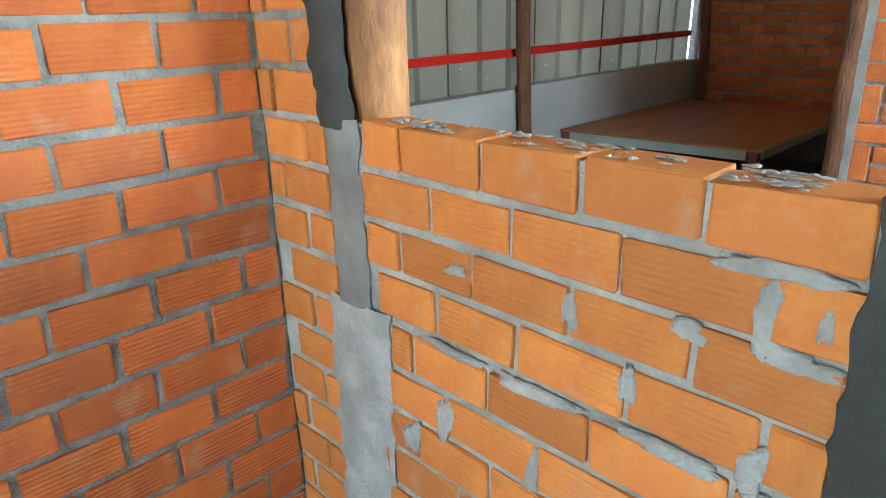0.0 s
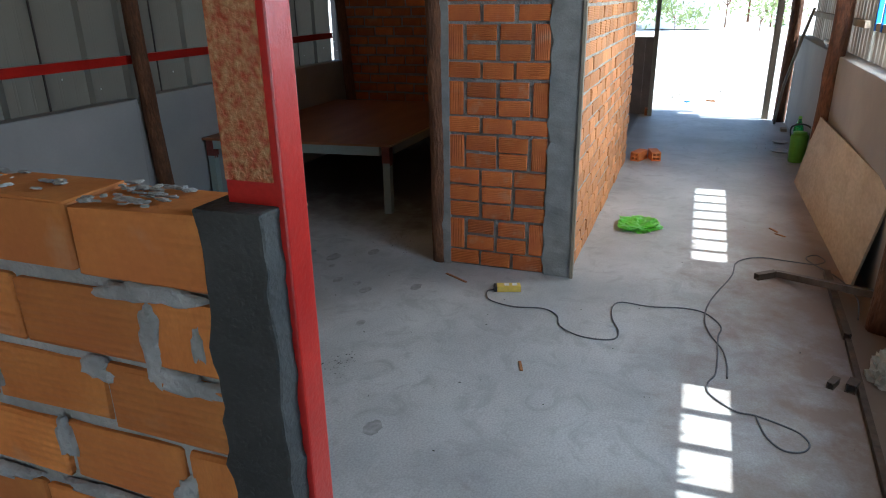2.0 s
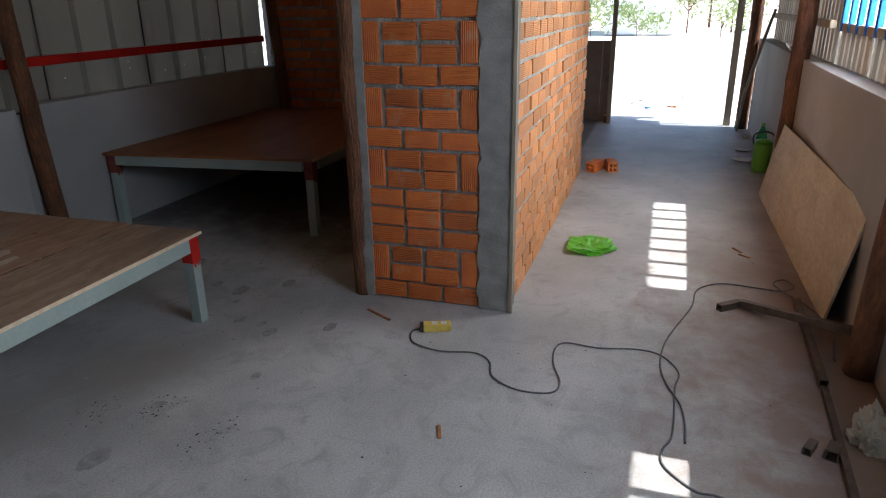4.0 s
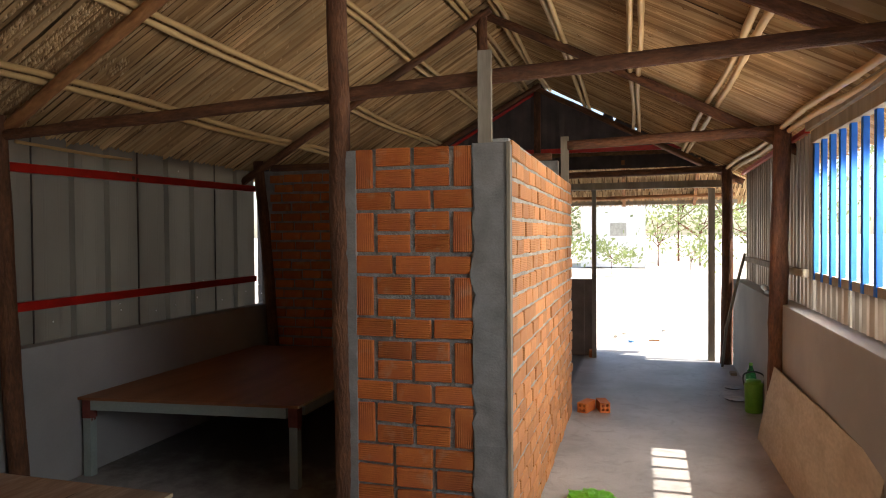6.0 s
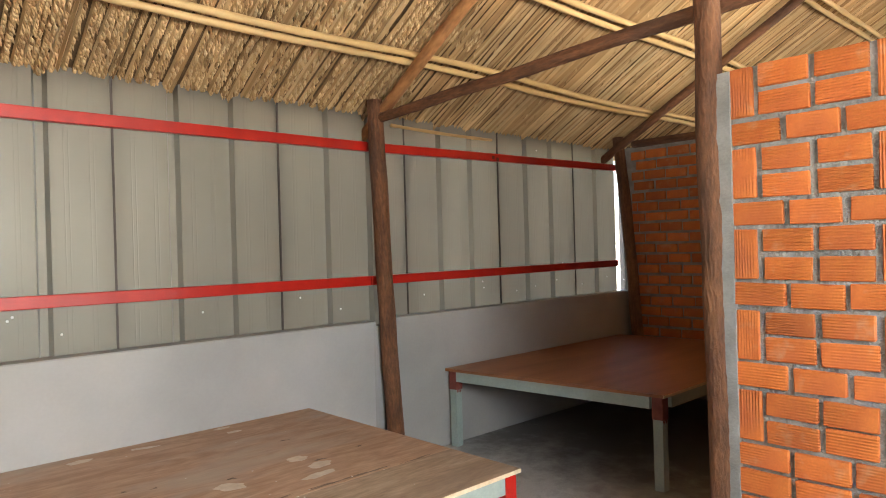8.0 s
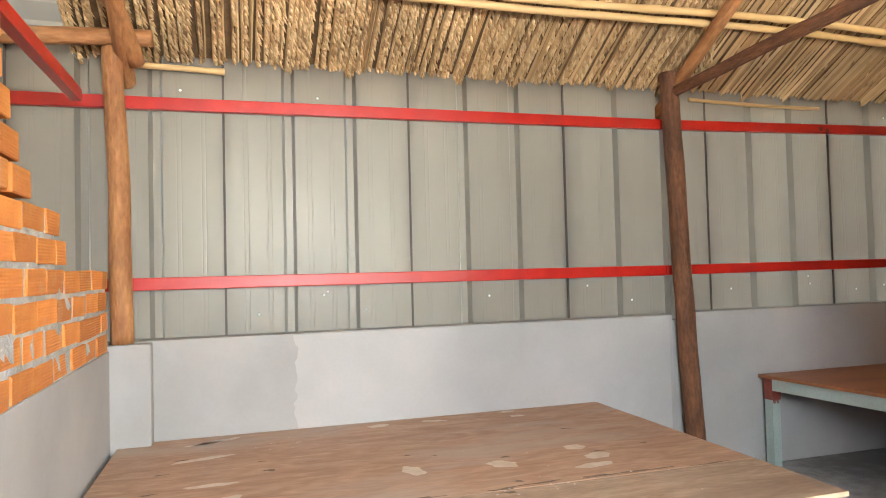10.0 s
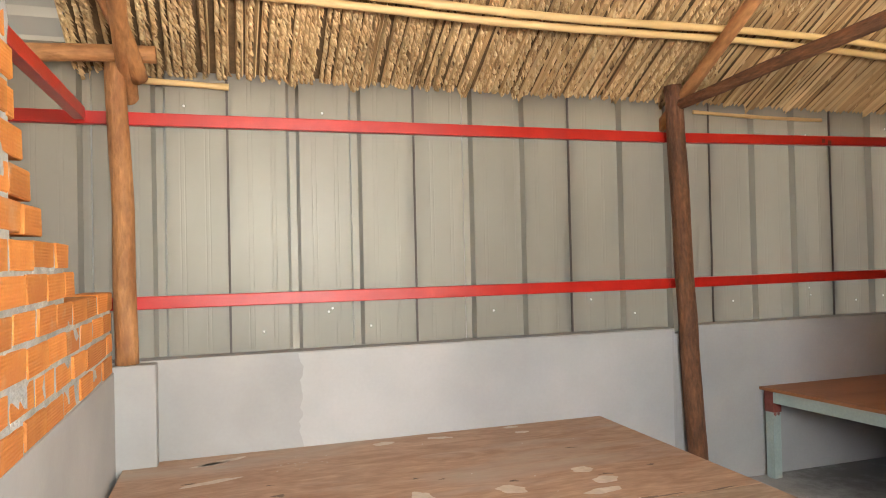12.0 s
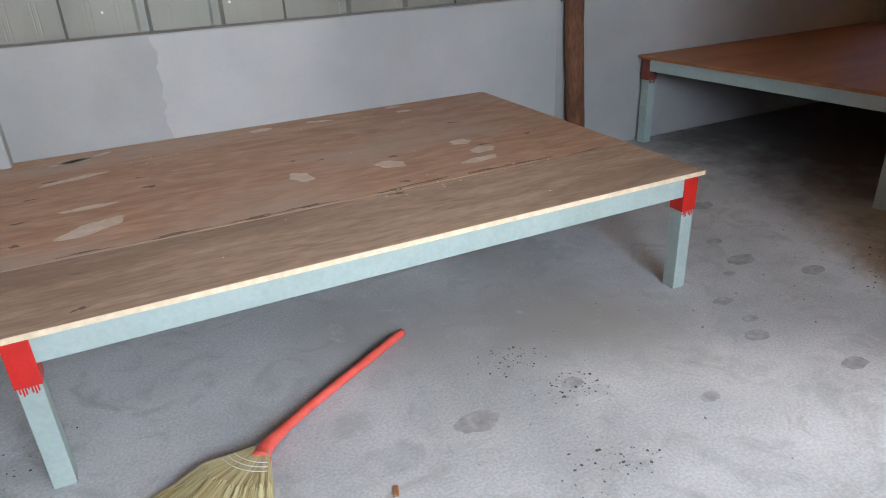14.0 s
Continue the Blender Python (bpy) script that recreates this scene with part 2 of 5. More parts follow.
BAMBOO = mat("bamboo", (0.55, 0.36, 0.15), (0.68, 0.48, 0.23), 6, 0.5, 0.2, fine=40, c3=(0.4, 0.22, 0.09), amount3=0.5, stretch=(0.2, 1, 1))
# darker than LEAF: the shade between the stalks is put into its colour
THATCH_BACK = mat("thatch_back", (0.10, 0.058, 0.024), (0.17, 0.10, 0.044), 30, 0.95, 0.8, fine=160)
LEAF = island_material("dry_palm_leaf", [(0.28, 0.16, 0.068), (0.52, 0.335, 0.155), (0.70, 0.495, 0.26), (0.42, 0.26, 0.115), (0.64, 0.475, 0.26)])
PLY = mat("dirty_plywood", (0.35, 0.205, 0.13), (0.48, 0.32, 0.215), 4.5, 0.6, 0.15, fine=40, c3=(0.42, 0.345, 0.285), amount3=0.7, stretch=(0.55, 2.2, 1), grit=(0.86, 1.08), swirl=2.6)
PLY_GREY = mat("worn_plywood", (0.30, 0.21, 0.145), (0.42, 0.31, 0.22), 5, 0.65, 0.2, fine=36, c3=(0.2, 0.14, 0.10), amount3=0.6, stretch=(0.55, 2.2, 1), grit=(0.8, 1.1), swirl=2.6)
PLY_RED = mat("red_brown_plywood", (0.24, 0.09, 0.035), (0.33, 0.135, 0.055), 4, 0.5, 0.15, fine=40, stretch=(0.3, 2, 1))
PLY_PALE = mat("pale_plywood", (0.46, 0.385, 0.265), (0.56, 0.485, 0.355), 5, 0.7, 0.2, fine=30, c3=(0.33, 0.25, 0.165), amount3=0.6, stretch=(0.7, 1, 1.6), grit=(0.84, 1.06), swirl=0.8)
PLY_EDGE = mat("plywood_edge", (0.62, 0.48, 0.30), (0.72, 0.58, 0.40), 30, 0.7, 0.2)
DARKBOARD = mat("brown_board", (0.19, 0.135, 0.105), (0.25, 0.18, 0.14), 6, 0.6, 0.2)
STEEL = mat("rusty_steel", (0.10, 0.075, 0.06), (0.17, 0.13, 0.10), 20, 0.55, 0.3, metal=0.5, c3=(0.22, 0.12, 0.07))
BLACK = mat("black_rubber", (0.02, 0.02, 0.02), (0.035, 0.035, 0.035), 20, 0.5, 0.1)
CABLE = mat("grey_cable", (0.10, 0.10, 0.11), (0.14, 0.14, 0.15), 30, 0.5, 0.1)
WHITE = mat("white_plastic", (0.72, 0.72, 0.70), (0.8, 0.8, 0.78), 10, 0.4, 0.05)
SACK = mat("white_sack", (0.40, 0.36, 0.29), (0.5, 0.46, 0.38), 12, 0.6, 0.4)
YELLOW = mat("yellow_plastic", (0.65, 0.47, 0.08), (0.75, 0.55, 0.12), 20, 0.4, 0.1)
GREEN = mat("green_plastic", (0.12, 0.36, 0.03), (0.17, 0.45, 0.05), 10, 0.4, 0.05)
STRAW = island_material("broom_straw", [(0.42, 0.34, 0.14), (0.58, 0.50, 0.24), (0.68, 0.60, 0.34), (0.36, 0.27, 0.10)], 0.7)
BROOM_RED = mat("red_plastic_wrap", (0.56, 0.07, 0.05), (0.66, 0.11, 0.08), 20, 0.4, 0.4, fine=150)
TIN = mat("tin_lid", (0.42, 0.40, 0.36), (0.55, 0.53, 0.48), 14, 0.4, 0.15, metal=0.6, c3=(0.3, 0.27, 0.23))
CAN_BLUE = mat("can_blue", (0.02, 0.2, 0.55), (0.03, 0.24, 0.62), 5, 0.3, 0.02)
SAND = mat("bright_sand", (0.70, 0.65, 0.57), (0.80, 0.75, 0.67), 0.6, 0.95, 0.6, fine=20, c3=(0.45, 0.4, 0.3))
FOLIAGE = island_material("foliage", [(0.10, 0.13, 0.05), (0.17, 0.21, 0.09), (0.24, 0.27, 0.13)], 0.6)
fn = FOLIAGE.node_tree
tr, mx = fn.nodes.new("ShaderNodeBsdfTranslucent"), fn.nodes.new("ShaderNodeMixShader")
tr.inputs[0].default_value = (0.38, 0.46, 0.2, 1)
mx.inputs[0].default_value = 0.6
fn.links.new(fn.nodes["Principled BSDF"].outputs[0], mx.inputs[1]), fn.links.new(tr.outputs[0], mx.inputs[2])
fn.links.new(mx.outputs[0], fn.nodes["Material Output"].inputs[0])
HOUSE_WHITE = mat("white_house_wall", (0.72, 0.73, 0.74), (0.8, 0.8, 0.8), 2, 0.8, 0.1)
ROOF_DARK = mat("dark_roof", (0.10, 0.10, 0.12), (0.14, 0.14, 0.16), 3, 0.7, 0.2)


def glassy(name, colour, rough, alpha):
    m = bpy.data.materials.new(name)
    m.use_nodes = True
    b = m.node_tree.nodes["Principled BSDF"]
    b.inputs["Base Color"].default_value, b.inputs["Roughness"].default_value = (*colour, 1), rough
    b.inputs["Transmission Weight"].default_value = alpha
    return m


GREEN_FILM = glassy("green_film", (0.25, 0.75, 0.06), 0.3, 0.55)
GREEN_BOTTLE = glassy("green_bottle_plastic", (0.1, 0.75, 0.22), 0.12, 0.7)


# ---- mesh helpers ----
def finish(name, bm, material, parent=None, label="", smooth=False):
    me = bpy.data.meshes.new(name)
    bm.normal_update()
    bm.to_mesh(me)
    bm.free()
    for x in (material if isinstance(material, (list, tuple)) else [material]):
        me.materials.append(x)
    if smooth:
        for p in me.polygons:
            p.use_smooth = True
    ob = new(name, me)
    if parent:
        ob.parent = parent
    if label:
        ob["label"] = label
    return ob


def part(name, bm, material, parent, label="", smooth=False):
    return finish(name, bm, material, parent, label, smooth)


def empty(name, place=(0, 0, 0), rz=0):
    ob = new(name)
    ob.matrix_world = pose(*place, 0, 0, rz)
    return ob


def box(bm, x0, x1, y0, y1, z0, z1, bevel=0.0, m=None):
    made = bmesh.ops.create_cube(bm, size=1.0, matrix=Matrix.Translation(((x0 + x1) / 2, (y0 + y1) / 2, (z0 + z1) / 2)) @ Matrix.Diagonal((x1 - x0, y1 - y0, z1 - z0, 1)))
    vs = made["verts"]
    if bevel:
        es = list({e for v in vs for e in v.link_edges})
        r = bmesh.ops.bevel(bm, geom=es, offset=bevel, segments=2, affect="EDGES", profile=0.6)
        vs = list({v for f in r["faces"] for v in f.verts} | {v for v in vs if v.is_valid})
    if m is not None:
        bmesh.ops.transform(bm, matrix=m, verts=vs)
    return vs


def boxed(*a, **k):
    bm = bmesh.new()
    box(bm, *a, **k)
    return bm


def tube(bm, points, radii, sides=10, wobble=0.0, seed=0, caps=True):
    """A bent round bar through points, with uneven thickness."""
    rnd = random.Random(seed)
    pts = [Vector(p) for p in points]
    rings = []
    ref = Vector((0.13, 0.31, 0.94))
    for i, p in enumerate(pts):
        d = (pts[min(i + 1, len(pts) - 1)] - pts[max(i - 1, 0)]).normalized()
        a = d.cross(ref if abs(d.dot(ref)) < 0.9 else Vector((1, 0, 0))).normalized()
        b = d.cross(a)
        r = radii[i] if isinstance(radii, (list, tuple)) else radii
        rings.append([bm.verts.new(p + (a * math.cos(6.2832 * k / sides) + b * math.sin(6.2832 * k / sides)) * r * (1 + wobble * rnd.uniform(-1, 1))) for k in range(sides)])
    for u, v in zip(rings, rings[1:]):
        for k in range(sides):
            bm.faces.new((u[k], u[(k + 1) % sides], v[(k + 1) % sides], v[k]))
    if caps:
        bm.faces.new(rings[0][::-1])
        bm.faces.new(rings[-1])
    return rings


def smooth_path(points, n=6):
    """Catmull-Rom through points."""
    p = [Vector(points[0]), *[Vector(q) for q in points], Vector(points[-1])]
    out = []
    for i in range(1, len(p) - 2):
        for k in range(n):
            t = k / n
            a, b, c, d = p[i - 1], p[i], p[i + 1], p[i + 2]
            out.append(0.5 * (2 * b + (c - a) * t + (2 * a - 5 * b + 4 * c - d) * t * t + (3 * b - a - 3 * c + d) * t * t * t))
    return out + [p[-2]]


def log(name, a, b, r0, r1, seed, label, material=None, bend=0.02, group=""):
    """A rough round pole from a to b: bent, tapered, with grooved bark and knots. Its own z runs along it."""
    rnd = random.Random(seed)
    a, b = Vector(a), Vector(b)
    length = (b - a).length
    n, sides = max(8, int(length / 0.055)), 18
    ang = rnd.uniform(0, 6.28)
    knots = [(rnd.uniform(0.05, 0.95) * length, rnd.uniform(0, 6.28), rnd.uniform(0.012, 0.02)) for _ in range(max(2, int(length * 1.6)))]
    bm = bmesh.new()
    rings = []
    for i in range(n + 1):
        z = length * i / n
        cx = bend * math.sin(3.14 * i / n) * math.cos(ang) + 0.007 * noise.noise((z * 2.3, seed, 0))
        cy = bend * math.sin(3.14 * i / n) * math.sin(ang) + 0.007 * noise.noise((z * 2.3, seed, 7))
        r = r0 + (r1 - r0) * i / n
        ring = []
        for k in range(sides):
            t = 6.2832 * k / sides
            q = r * (1 + 0.07 * noise.noise((math.cos(t) * 2.2, math.sin(t) * 2.2 + seed, z * 2.2)) + 0.05 * noise.noise((math.cos(t) * 7, math.sin(t) * 7 + seed, z * 5)))
            for kz, kt, kr in knots:
                d = ((z - kz) / kr) ** 2 + (r * math.sin((t - kt) / 2) * 2 / kr) ** 2
                q += 0.35 * kr * math.exp(-d)
            ring.append(bm.verts.new((cx + q * math.cos(t), cy + q * math.sin(t), z)))
        rings.append(ring)
    for u, v in zip(rings, rings[1:]):
        for k in range(sides):
            bm.faces.new((u[k], u[(k + 1) % sides], v[(k + 1) % sides], v[k]))
    bm.faces.new(rings[0][::-1])
    bm.faces.new(rings[-1])
    ob = finish(name, bm, material or LOG, smooth=True)
    ob.matrix_world = Matrix.Translation(a) @ (b - a).to_track_quat("Z", "Y").to_matrix().to_4x4()
    return tagged(ob, label, "post" if "post" in name else "beam", group)


# ---- brickwork ----
BL, BH, JOINT = 0.178, 0.077, 0.0155


def brick_meshes(material):
    out = []
    for s in range(4):
        rnd = random.Random(100 + s)
        bm = bmesh.new()
        box(bm, -BL / 2, BL / 2, -0.05, 0.05, -BH / 2, BH / 2)
        bmesh.ops.bevel(bm, geom=list(bm.edges), offset=0.0035, segments=1, affect="EDGES")
        for v in bm.verts:
            v.co += Vector((rnd.uniform(-1, 1) * 0.002, rnd.uniform(-1, 1) * 0.0015, rnd.uniform(-1, 1) * 0.0018))
        me = bpy.data.meshes.new("brick")
        bm.to_mesh(me)
        bm.free()
        me.materials.append(material)
        out.append(me)
    return out


BRICKS, GRAZED_BRICKS, LIGHT_BRICKS = brick_meshes(BRICK), brick_meshes(BRICK_GRAZED), brick_meshes(BRICK_LIGHT)
RB = random.Random(5)


def brick(parent, place, along="x", length=BL, soldier=False, thick=0.10, height=BH, meshes=None):
    ob = new("brick", RB.choice(meshes or BRICKS))
    ob.parent = parent
    rz = (0 if along == "x" else 90) + RB.uniform(-0.7, 0.7) + RB.choice((0, 180))
    m = pose(*place, 0, 0, rz) @ (pose(0, 0, 0, 0, 90, 0) if soldier else pose(0, 0, 0, 0, RB.uniform(-0.8, 0.8), 0))
    push = RB.uniform(-0.004, 0.004)
    m = Matrix.Translation((0, push, 0) if along == "x" else (push, 0, 0)) @ m
    ob.matrix_basis = m @ Matrix.Diagonal((length / BL, thick / 0.1, RB.uniform(0.96, 1.03) * height / BH, 1))
    return ob


def courses(parent, along, fixed, a, b, z0, rows, pitch, limit=None, offset=0.0, length=BL, height=BH, meshes=None):
    """Running bond between a and b at the plane fixed; limit(z) trims the far end."""
    step = length + JOINT
    for r in range(rows):
        z = z0 + pitch * (r + 0.5)
        lo, hi = a, (limit(z) if limit else b)
        p = lo - ((0.5 * step if r % 2 else 0.0) + offset + RB.uniform(-0.015, 0.015)) % step
        while p < hi - 0.02:
            s, e = max(p, lo), min(p + length, hi)
            if e - s > 0.035:
                c = (s + e) / 2
                brick(parent, (c, fixed, z + RB.uniform(-0.003, 0.003)) if along == "x" else (fixed, c, z + RB.uniform(-0.003, 0.003)), along, e - s, height=height, meshes=meshes)
            p += step + RB.uniform(-0.004, 0.004)


def mortar_core(name, x0, x1, y0, y1, z0, z1, parent, seed=1, material=None):
    """The mortar body of a wall: a finely divided slab with an uneven face."""
    bm = bmesh.new()
    box(bm, x0, x1, y0, y1, z0, z1)
    cuts = lambda ax, n: [bmesh.ops.bisect_plane(bm, geom=bm.verts[:] + bm.edges[:] + bm.faces[:], plane_co=ax[0].lerp(ax[1], i / n), plane_no=(ax[1] - ax[0]).normalized()) for i in range(1, n)]
    lo, hi = Vector((x0, y0, z0)), Vector((x1, y1, z1))
    long_axis = Vector((x1, y0, z0)) if x1 - x0 > y1 - y0 else Vector((x0, y1, z0))
    cuts((lo, long_axis), max(2, int((long_axis - lo).length / 0.05)))
    cuts((lo, Vector((x0, y0, z1))), max(2, int((z1 - z0) / 0.045)))
    thin = 1 if x1 - x0 > y1 - y0 else 0
    for v in bm.verts:
        if z0 + 0.01 < v.co.z < z1 - 0.002:
            v.co[thin] += 0.005 * noise.noise(v.co * 23 + Vector((seed, 0, 0))) * (1 if v.co[thin] > (lo[thin] + hi[thin]) / 2 else -1)
    return part(name, bm, material or MORTAR, parent)


def smear(name, plane, fixed, u, v, ru, rv, seed, material, parent, thick=0.006, side=-1):
    """A trowelled patch of mortar on a wall face: an uneven outline, raised in the middle."""
    rnd = random.Random(seed)
    bm = bmesh.new()
    n = 28
    rings = []
    ph = [rnd.uniform(0, 6.28) for _ in range(6)]
    for k, (f, h) in enumerate(((1.0, 0.0), (0.93, 0.8), (0.6, 1.0))):
        ring = []
        for i in range(n):
            t = 6.2832 * i / n
            c = abs(math.cos(t)) ** 0.8 * math.copysign(1, math.cos(t))
            s = abs(math.sin(t)) ** 0.8 * math.copysign(1, math.sin(t))
            w = f * (1 + 0.2 * math.sin(2 * t + ph[0]) + 0.16 * math.sin(3 * t + ph[1]) + 0.1 * math.sin(7 * t + ph[2]) + rnd.uniform(-0.1, 0.1))
            uu, vv, d = u + ru * c * w, v + rv * s * w, side * (h * thick * rnd.uniform(0.8, 1.15) + (0.0 if k else -0.004))
            ring.append(bm.verts.new((fixed + d, uu, vv) if plane == "x" else (uu, fixed + d, vv)))
        rings.append(ring)
    for a, b in zip(rings, rings[1:]):
        for i in range(n):
            bm.faces.new((a[i], a[(i + 1) % n], b[(i + 1) % n], b[i]))
    bm.faces.new(rings[-1])
    bmesh.ops.recalc_face_normals(bm, faces=bm.faces)
    return part(name, bm, material, parent, smooth=True)


# ---- floor and ground ----
bm = boxed(-3.6, 9.95, -0.95, 3.62, -0.12, 0.0)
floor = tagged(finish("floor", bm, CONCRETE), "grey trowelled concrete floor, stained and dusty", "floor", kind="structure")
bm = bmesh.new()
R = 400
ring0 = [bm.verts.new((3, 1, -0.06))]
prev = None
for i, rad in enumerate((14, 20, 30, 60, 150, R)):
    ring = [bm.verts.new((3 + rad * math.cos(6.2832 * k / 48), 1 + rad * math.sin(6.2832 * k / 48), -0.06 + (0.12 * noise.noise((k * 0.7, i, 0)) + 0.02 * (rad - 14) if 0 < i < 4 else (0 if i == 0 else 0.9)))) for k in range(48)]
    for k in range(48):
        if prev is None:
            bm.faces.new((ring0[0], ring[k], ring[(k + 1) % 48]))
        else:
            bm.faces.new((prev[k], ring[k], ring[(k + 1) % 48], prev[(k + 1) % 48]))
    prev = ring
ground = tagged(finish("ground", bm, SAND, smooth=True), "pale sunlit sandy ground outside the shed", "ground", kind="structure")


def stain(place, r, seed, parent):
    rnd = random.Random(seed)
    bm = bmesh.new()
    n = 18
    vs = [bm.verts.new((place[0] + r * 1.25 * math.cos(6.2832 * i / n) * rnd.uniform(0.85, 1.1), place[1] + r * 0.8 * math.sin(6.2832 * i / n) * rnd.uniform(0.85, 1.1), 0.0015)) for i in range(n)]
    bm.faces.new(vs)
    return part("stain", bm, STAIN, parent, "dark damp spot on the concrete")


for i, (px, py, r) in enumerate([(2.728, 1.72, 0.05), (4.024, 2.037, 0.05), (3.731, 1.849, 0.03), (3.659, 1.652, 0.035), (3.775, 1.419, 0.035), (3.313, 1.506, 0.025), (3.9, 1.98, 0.02), (4.3, 2.5, 0.05), (3.035, 1.735, 0.03), (3.72, 1.73, 0.025), (4.17, 1.85, 0.04), (4.06, 2.2, 0.03), (2.6, 1.1, 0.04)]):
    stain((px, py), r, i, floor)

# ---- north side: plastered dwarf wall, steel sheets, red rails, posts ----
bm = bmesh.new()
box(bm, 1.5, 4.19, 3.45, 3.56, 0, 0.832, 0.006)
box(bm, 4.30, 6.98, 3.45, 3.56, 0, 0.84, 0.006)
box(bm, 4.15, 4.35, 3.47, 3.56, 0, 0.80, 0.004)
box(bm, -3.6, 1.5, 3.45, 3.56, 0, 0.832)
wall_north = tagged(finish("wall_north", bm, PLASTER), "low plastered wall along the sheet-metal side", "wall", kind="structure")
bm = boxed(1.518, 1.682, 3.37, 3.455, 0, 0.826, 0.008)
part("pilaster", bm, PLASTER, wall_north, "plastered pilaster under the corner post")
bm = bmesh.new()
grid = []
for i in range(41):
    z = 0.03 + 0.795 * i / 40
    left = 2.26 + 0.05 * noise.noise((z * 9, 1, 0)) + 0.025 * noise.noise((z * 33, 4, 0))
    grid.append([bm.verts.new((left + (4.17 - left) * q / 6, 3.4485, z)) for q in range(7)])
for u, w in zip(grid, grid[1:]):
    for q in range(6):
        bm.faces.new((u[q], u[q + 1], w[q + 1], w[q]))
part("plaster_coat", bm, NEWPLASTER, wall_north, "slightly paler newer plaster with a ragged edge")


def sheet(parent, x0, width, y, z0, z1, ribs, depth, rib_w, material, out=1, skew=0.0, name="sheet"):
    """One profiled steel sheet: flat pans, narrow ribs standing outwards, a folded edge."""
    prof = [(-0.0065, depth * 1.5 * out), (-0.004, 0.0)]
    pan = width / ribs
    for i in range(ribs):
        c = pan * (i + 0.5)
        for q in (0.28, 0.4):
            prof += [(c - pan * q * 0.55 - 0.004, 0), (c - pan * q * 0.55, 0.0005 * out), (c - pan * q * 0.55 + 0.004, 0)]
        for q in (0.28, 0.4):
            prof += [(c + pan * q * 0.5 - 0.004, 0), (c + pan * q * 0.5, 0.0005 * out), (c + pan * q * 0.5 + 0.004, 0)]
        e = pan * (i + 1)
        if i < ribs - 1:
            prof += [(e - rib_w, 0), (e - rib_w * 0.55, depth * out), (e + rib_w * 0.35, depth * out), (e + rib_w * 0.7, 0)]
        else:
            prof += [(e - 0.013, 0), (e - 0.0125, depth * 1.5 * out), (e + 0.004, depth * 1.5 * out)]
    prof.sort(key=lambda p: p[0])
    bm = bmesh.new()
    rows = 5
    grid = [[bm.verts.new((x0 + px + skew * j / rows, y + py + 0.003 * noise.noise((x0 * 3 + px * 4, j * 1.3, 1)), z0 + (z1 - z0) * j / rows)) for px, py in prof] for j in range(rows + 1)]
    for a, b in zip(grid, grid[1:]):
        for i in range(len(prof) - 1):
            bm.faces.new((a[i], a[i + 1], b[i + 1], b[i]))
    bmesh.ops.solidify(bm, geom=bm.faces[:], thickness=0.0012)
    return part(name, bm, material, parent)


cladding_north = tagged(empty("cladding_north"), "pale grey ribbed steel sheets, scratched and dented", "wall cladding", kind="structure")
NORTH_X = [-2.96, -2.14, -1.32, -0.5, 0.28, 1.125, 1.973, 2.82, 3.645, 4.515, 5.375, 6.265, 6.87]
for i, x0 in enumerate(NORTH_X[:-1]):
    sheet(cladding_north, x0, NORTH_X[i + 1] - x0 + 0.006, 3.545 + (0.004 if i % 2 else 0.0), 0.74, 2.16, 3 if i < len(NORTH_X) - 2 else 2, 0.034, 0.034, SHEET, 1)


def rail(name, x0, x1, y, za, zb, h, material, label):
    """A flat steel rail whose middle line runs from height za to zb."""
    bm = boxed(x0, x1, y - 0.015, y + 0.02, -h / 2, h / 2, 0.004)
    for v in bm.verts:
        v.co.z += za + (zb - za) * (v.co.x - x0) / (x1 - x0)
    return tagged(finish(name, bm, material), label, "rail")


for za, zb, zc in ((1.823, 1.846, 1.886), (1.068, 1.064, 1.076)):
    rail("steel_rail", -2.9, 4.20, 3.515, za, zb, 0.054, RED, "red-painted steel rail across the sheet wall")
    ob = rail("steel_rail", 4.205, 6.82, 3.515, zb, zc, 0.053, RED, "red-painted steel rail across the alcove's sheet wall")
    if za > 1.5:
        for k in (0, 1):
            part("weld_mark", boxed(5.27 + 0.045 * k, 5.295 + 0.045 * k, 3.4985, 3.501, 1.848 - 0.012 * k, 1.872 - 0.008 * k, 0.001), RUST_SHADE_RED, ob, "dark rusty weld mark")

# dark strips put in for the shadow where two sheets lap
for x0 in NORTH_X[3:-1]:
    part("lap_shade", boxed(x0 - 0.0075, x0 + 0.0025, 3.5415, 3.546, 0.76, 2.14), GABLE, cladding_north, "dark strip standing in for the shade at a sheet lap")
# white dots in place of daylight through nail holes, built as screw heads
rnd = random.Random(77)
for z in (1.817, 1.072, 0.93):
    for i in range(len(NORTH_X) - 6):
        for k in range(3):
            if rnd.random() < (0.8 if z < 1.0 else 0.35):
                bm = bmesh.new()
                bmesh.ops.create_uvsphere(bm, u_segments=8, v_segments=5, radius=0.006, matrix=Matrix.Translation((NORTH_X[i + 5] + 0.13 + 0.27 * k + rnd.uniform(-0.05, 0.05), 3.541, z + rnd.uniform(-0.02, 0.09) + (0.05 if z > 1.5 else -0.05 if z > 1 else 0))) @ Matrix.Diagonal((1, 0.5, 1, 1)))
                part("screw", bm, WHITE, cladding_north, "white dot standing in for daylight through a nail hole")
log("corner_post", (1.573, 3.41, 0.828), (1.545, 3.42, 2.05), 0.045, 0.04, 11, "peeled reddish log post standing on the plastered pilaster", PALELOG, 0.004)
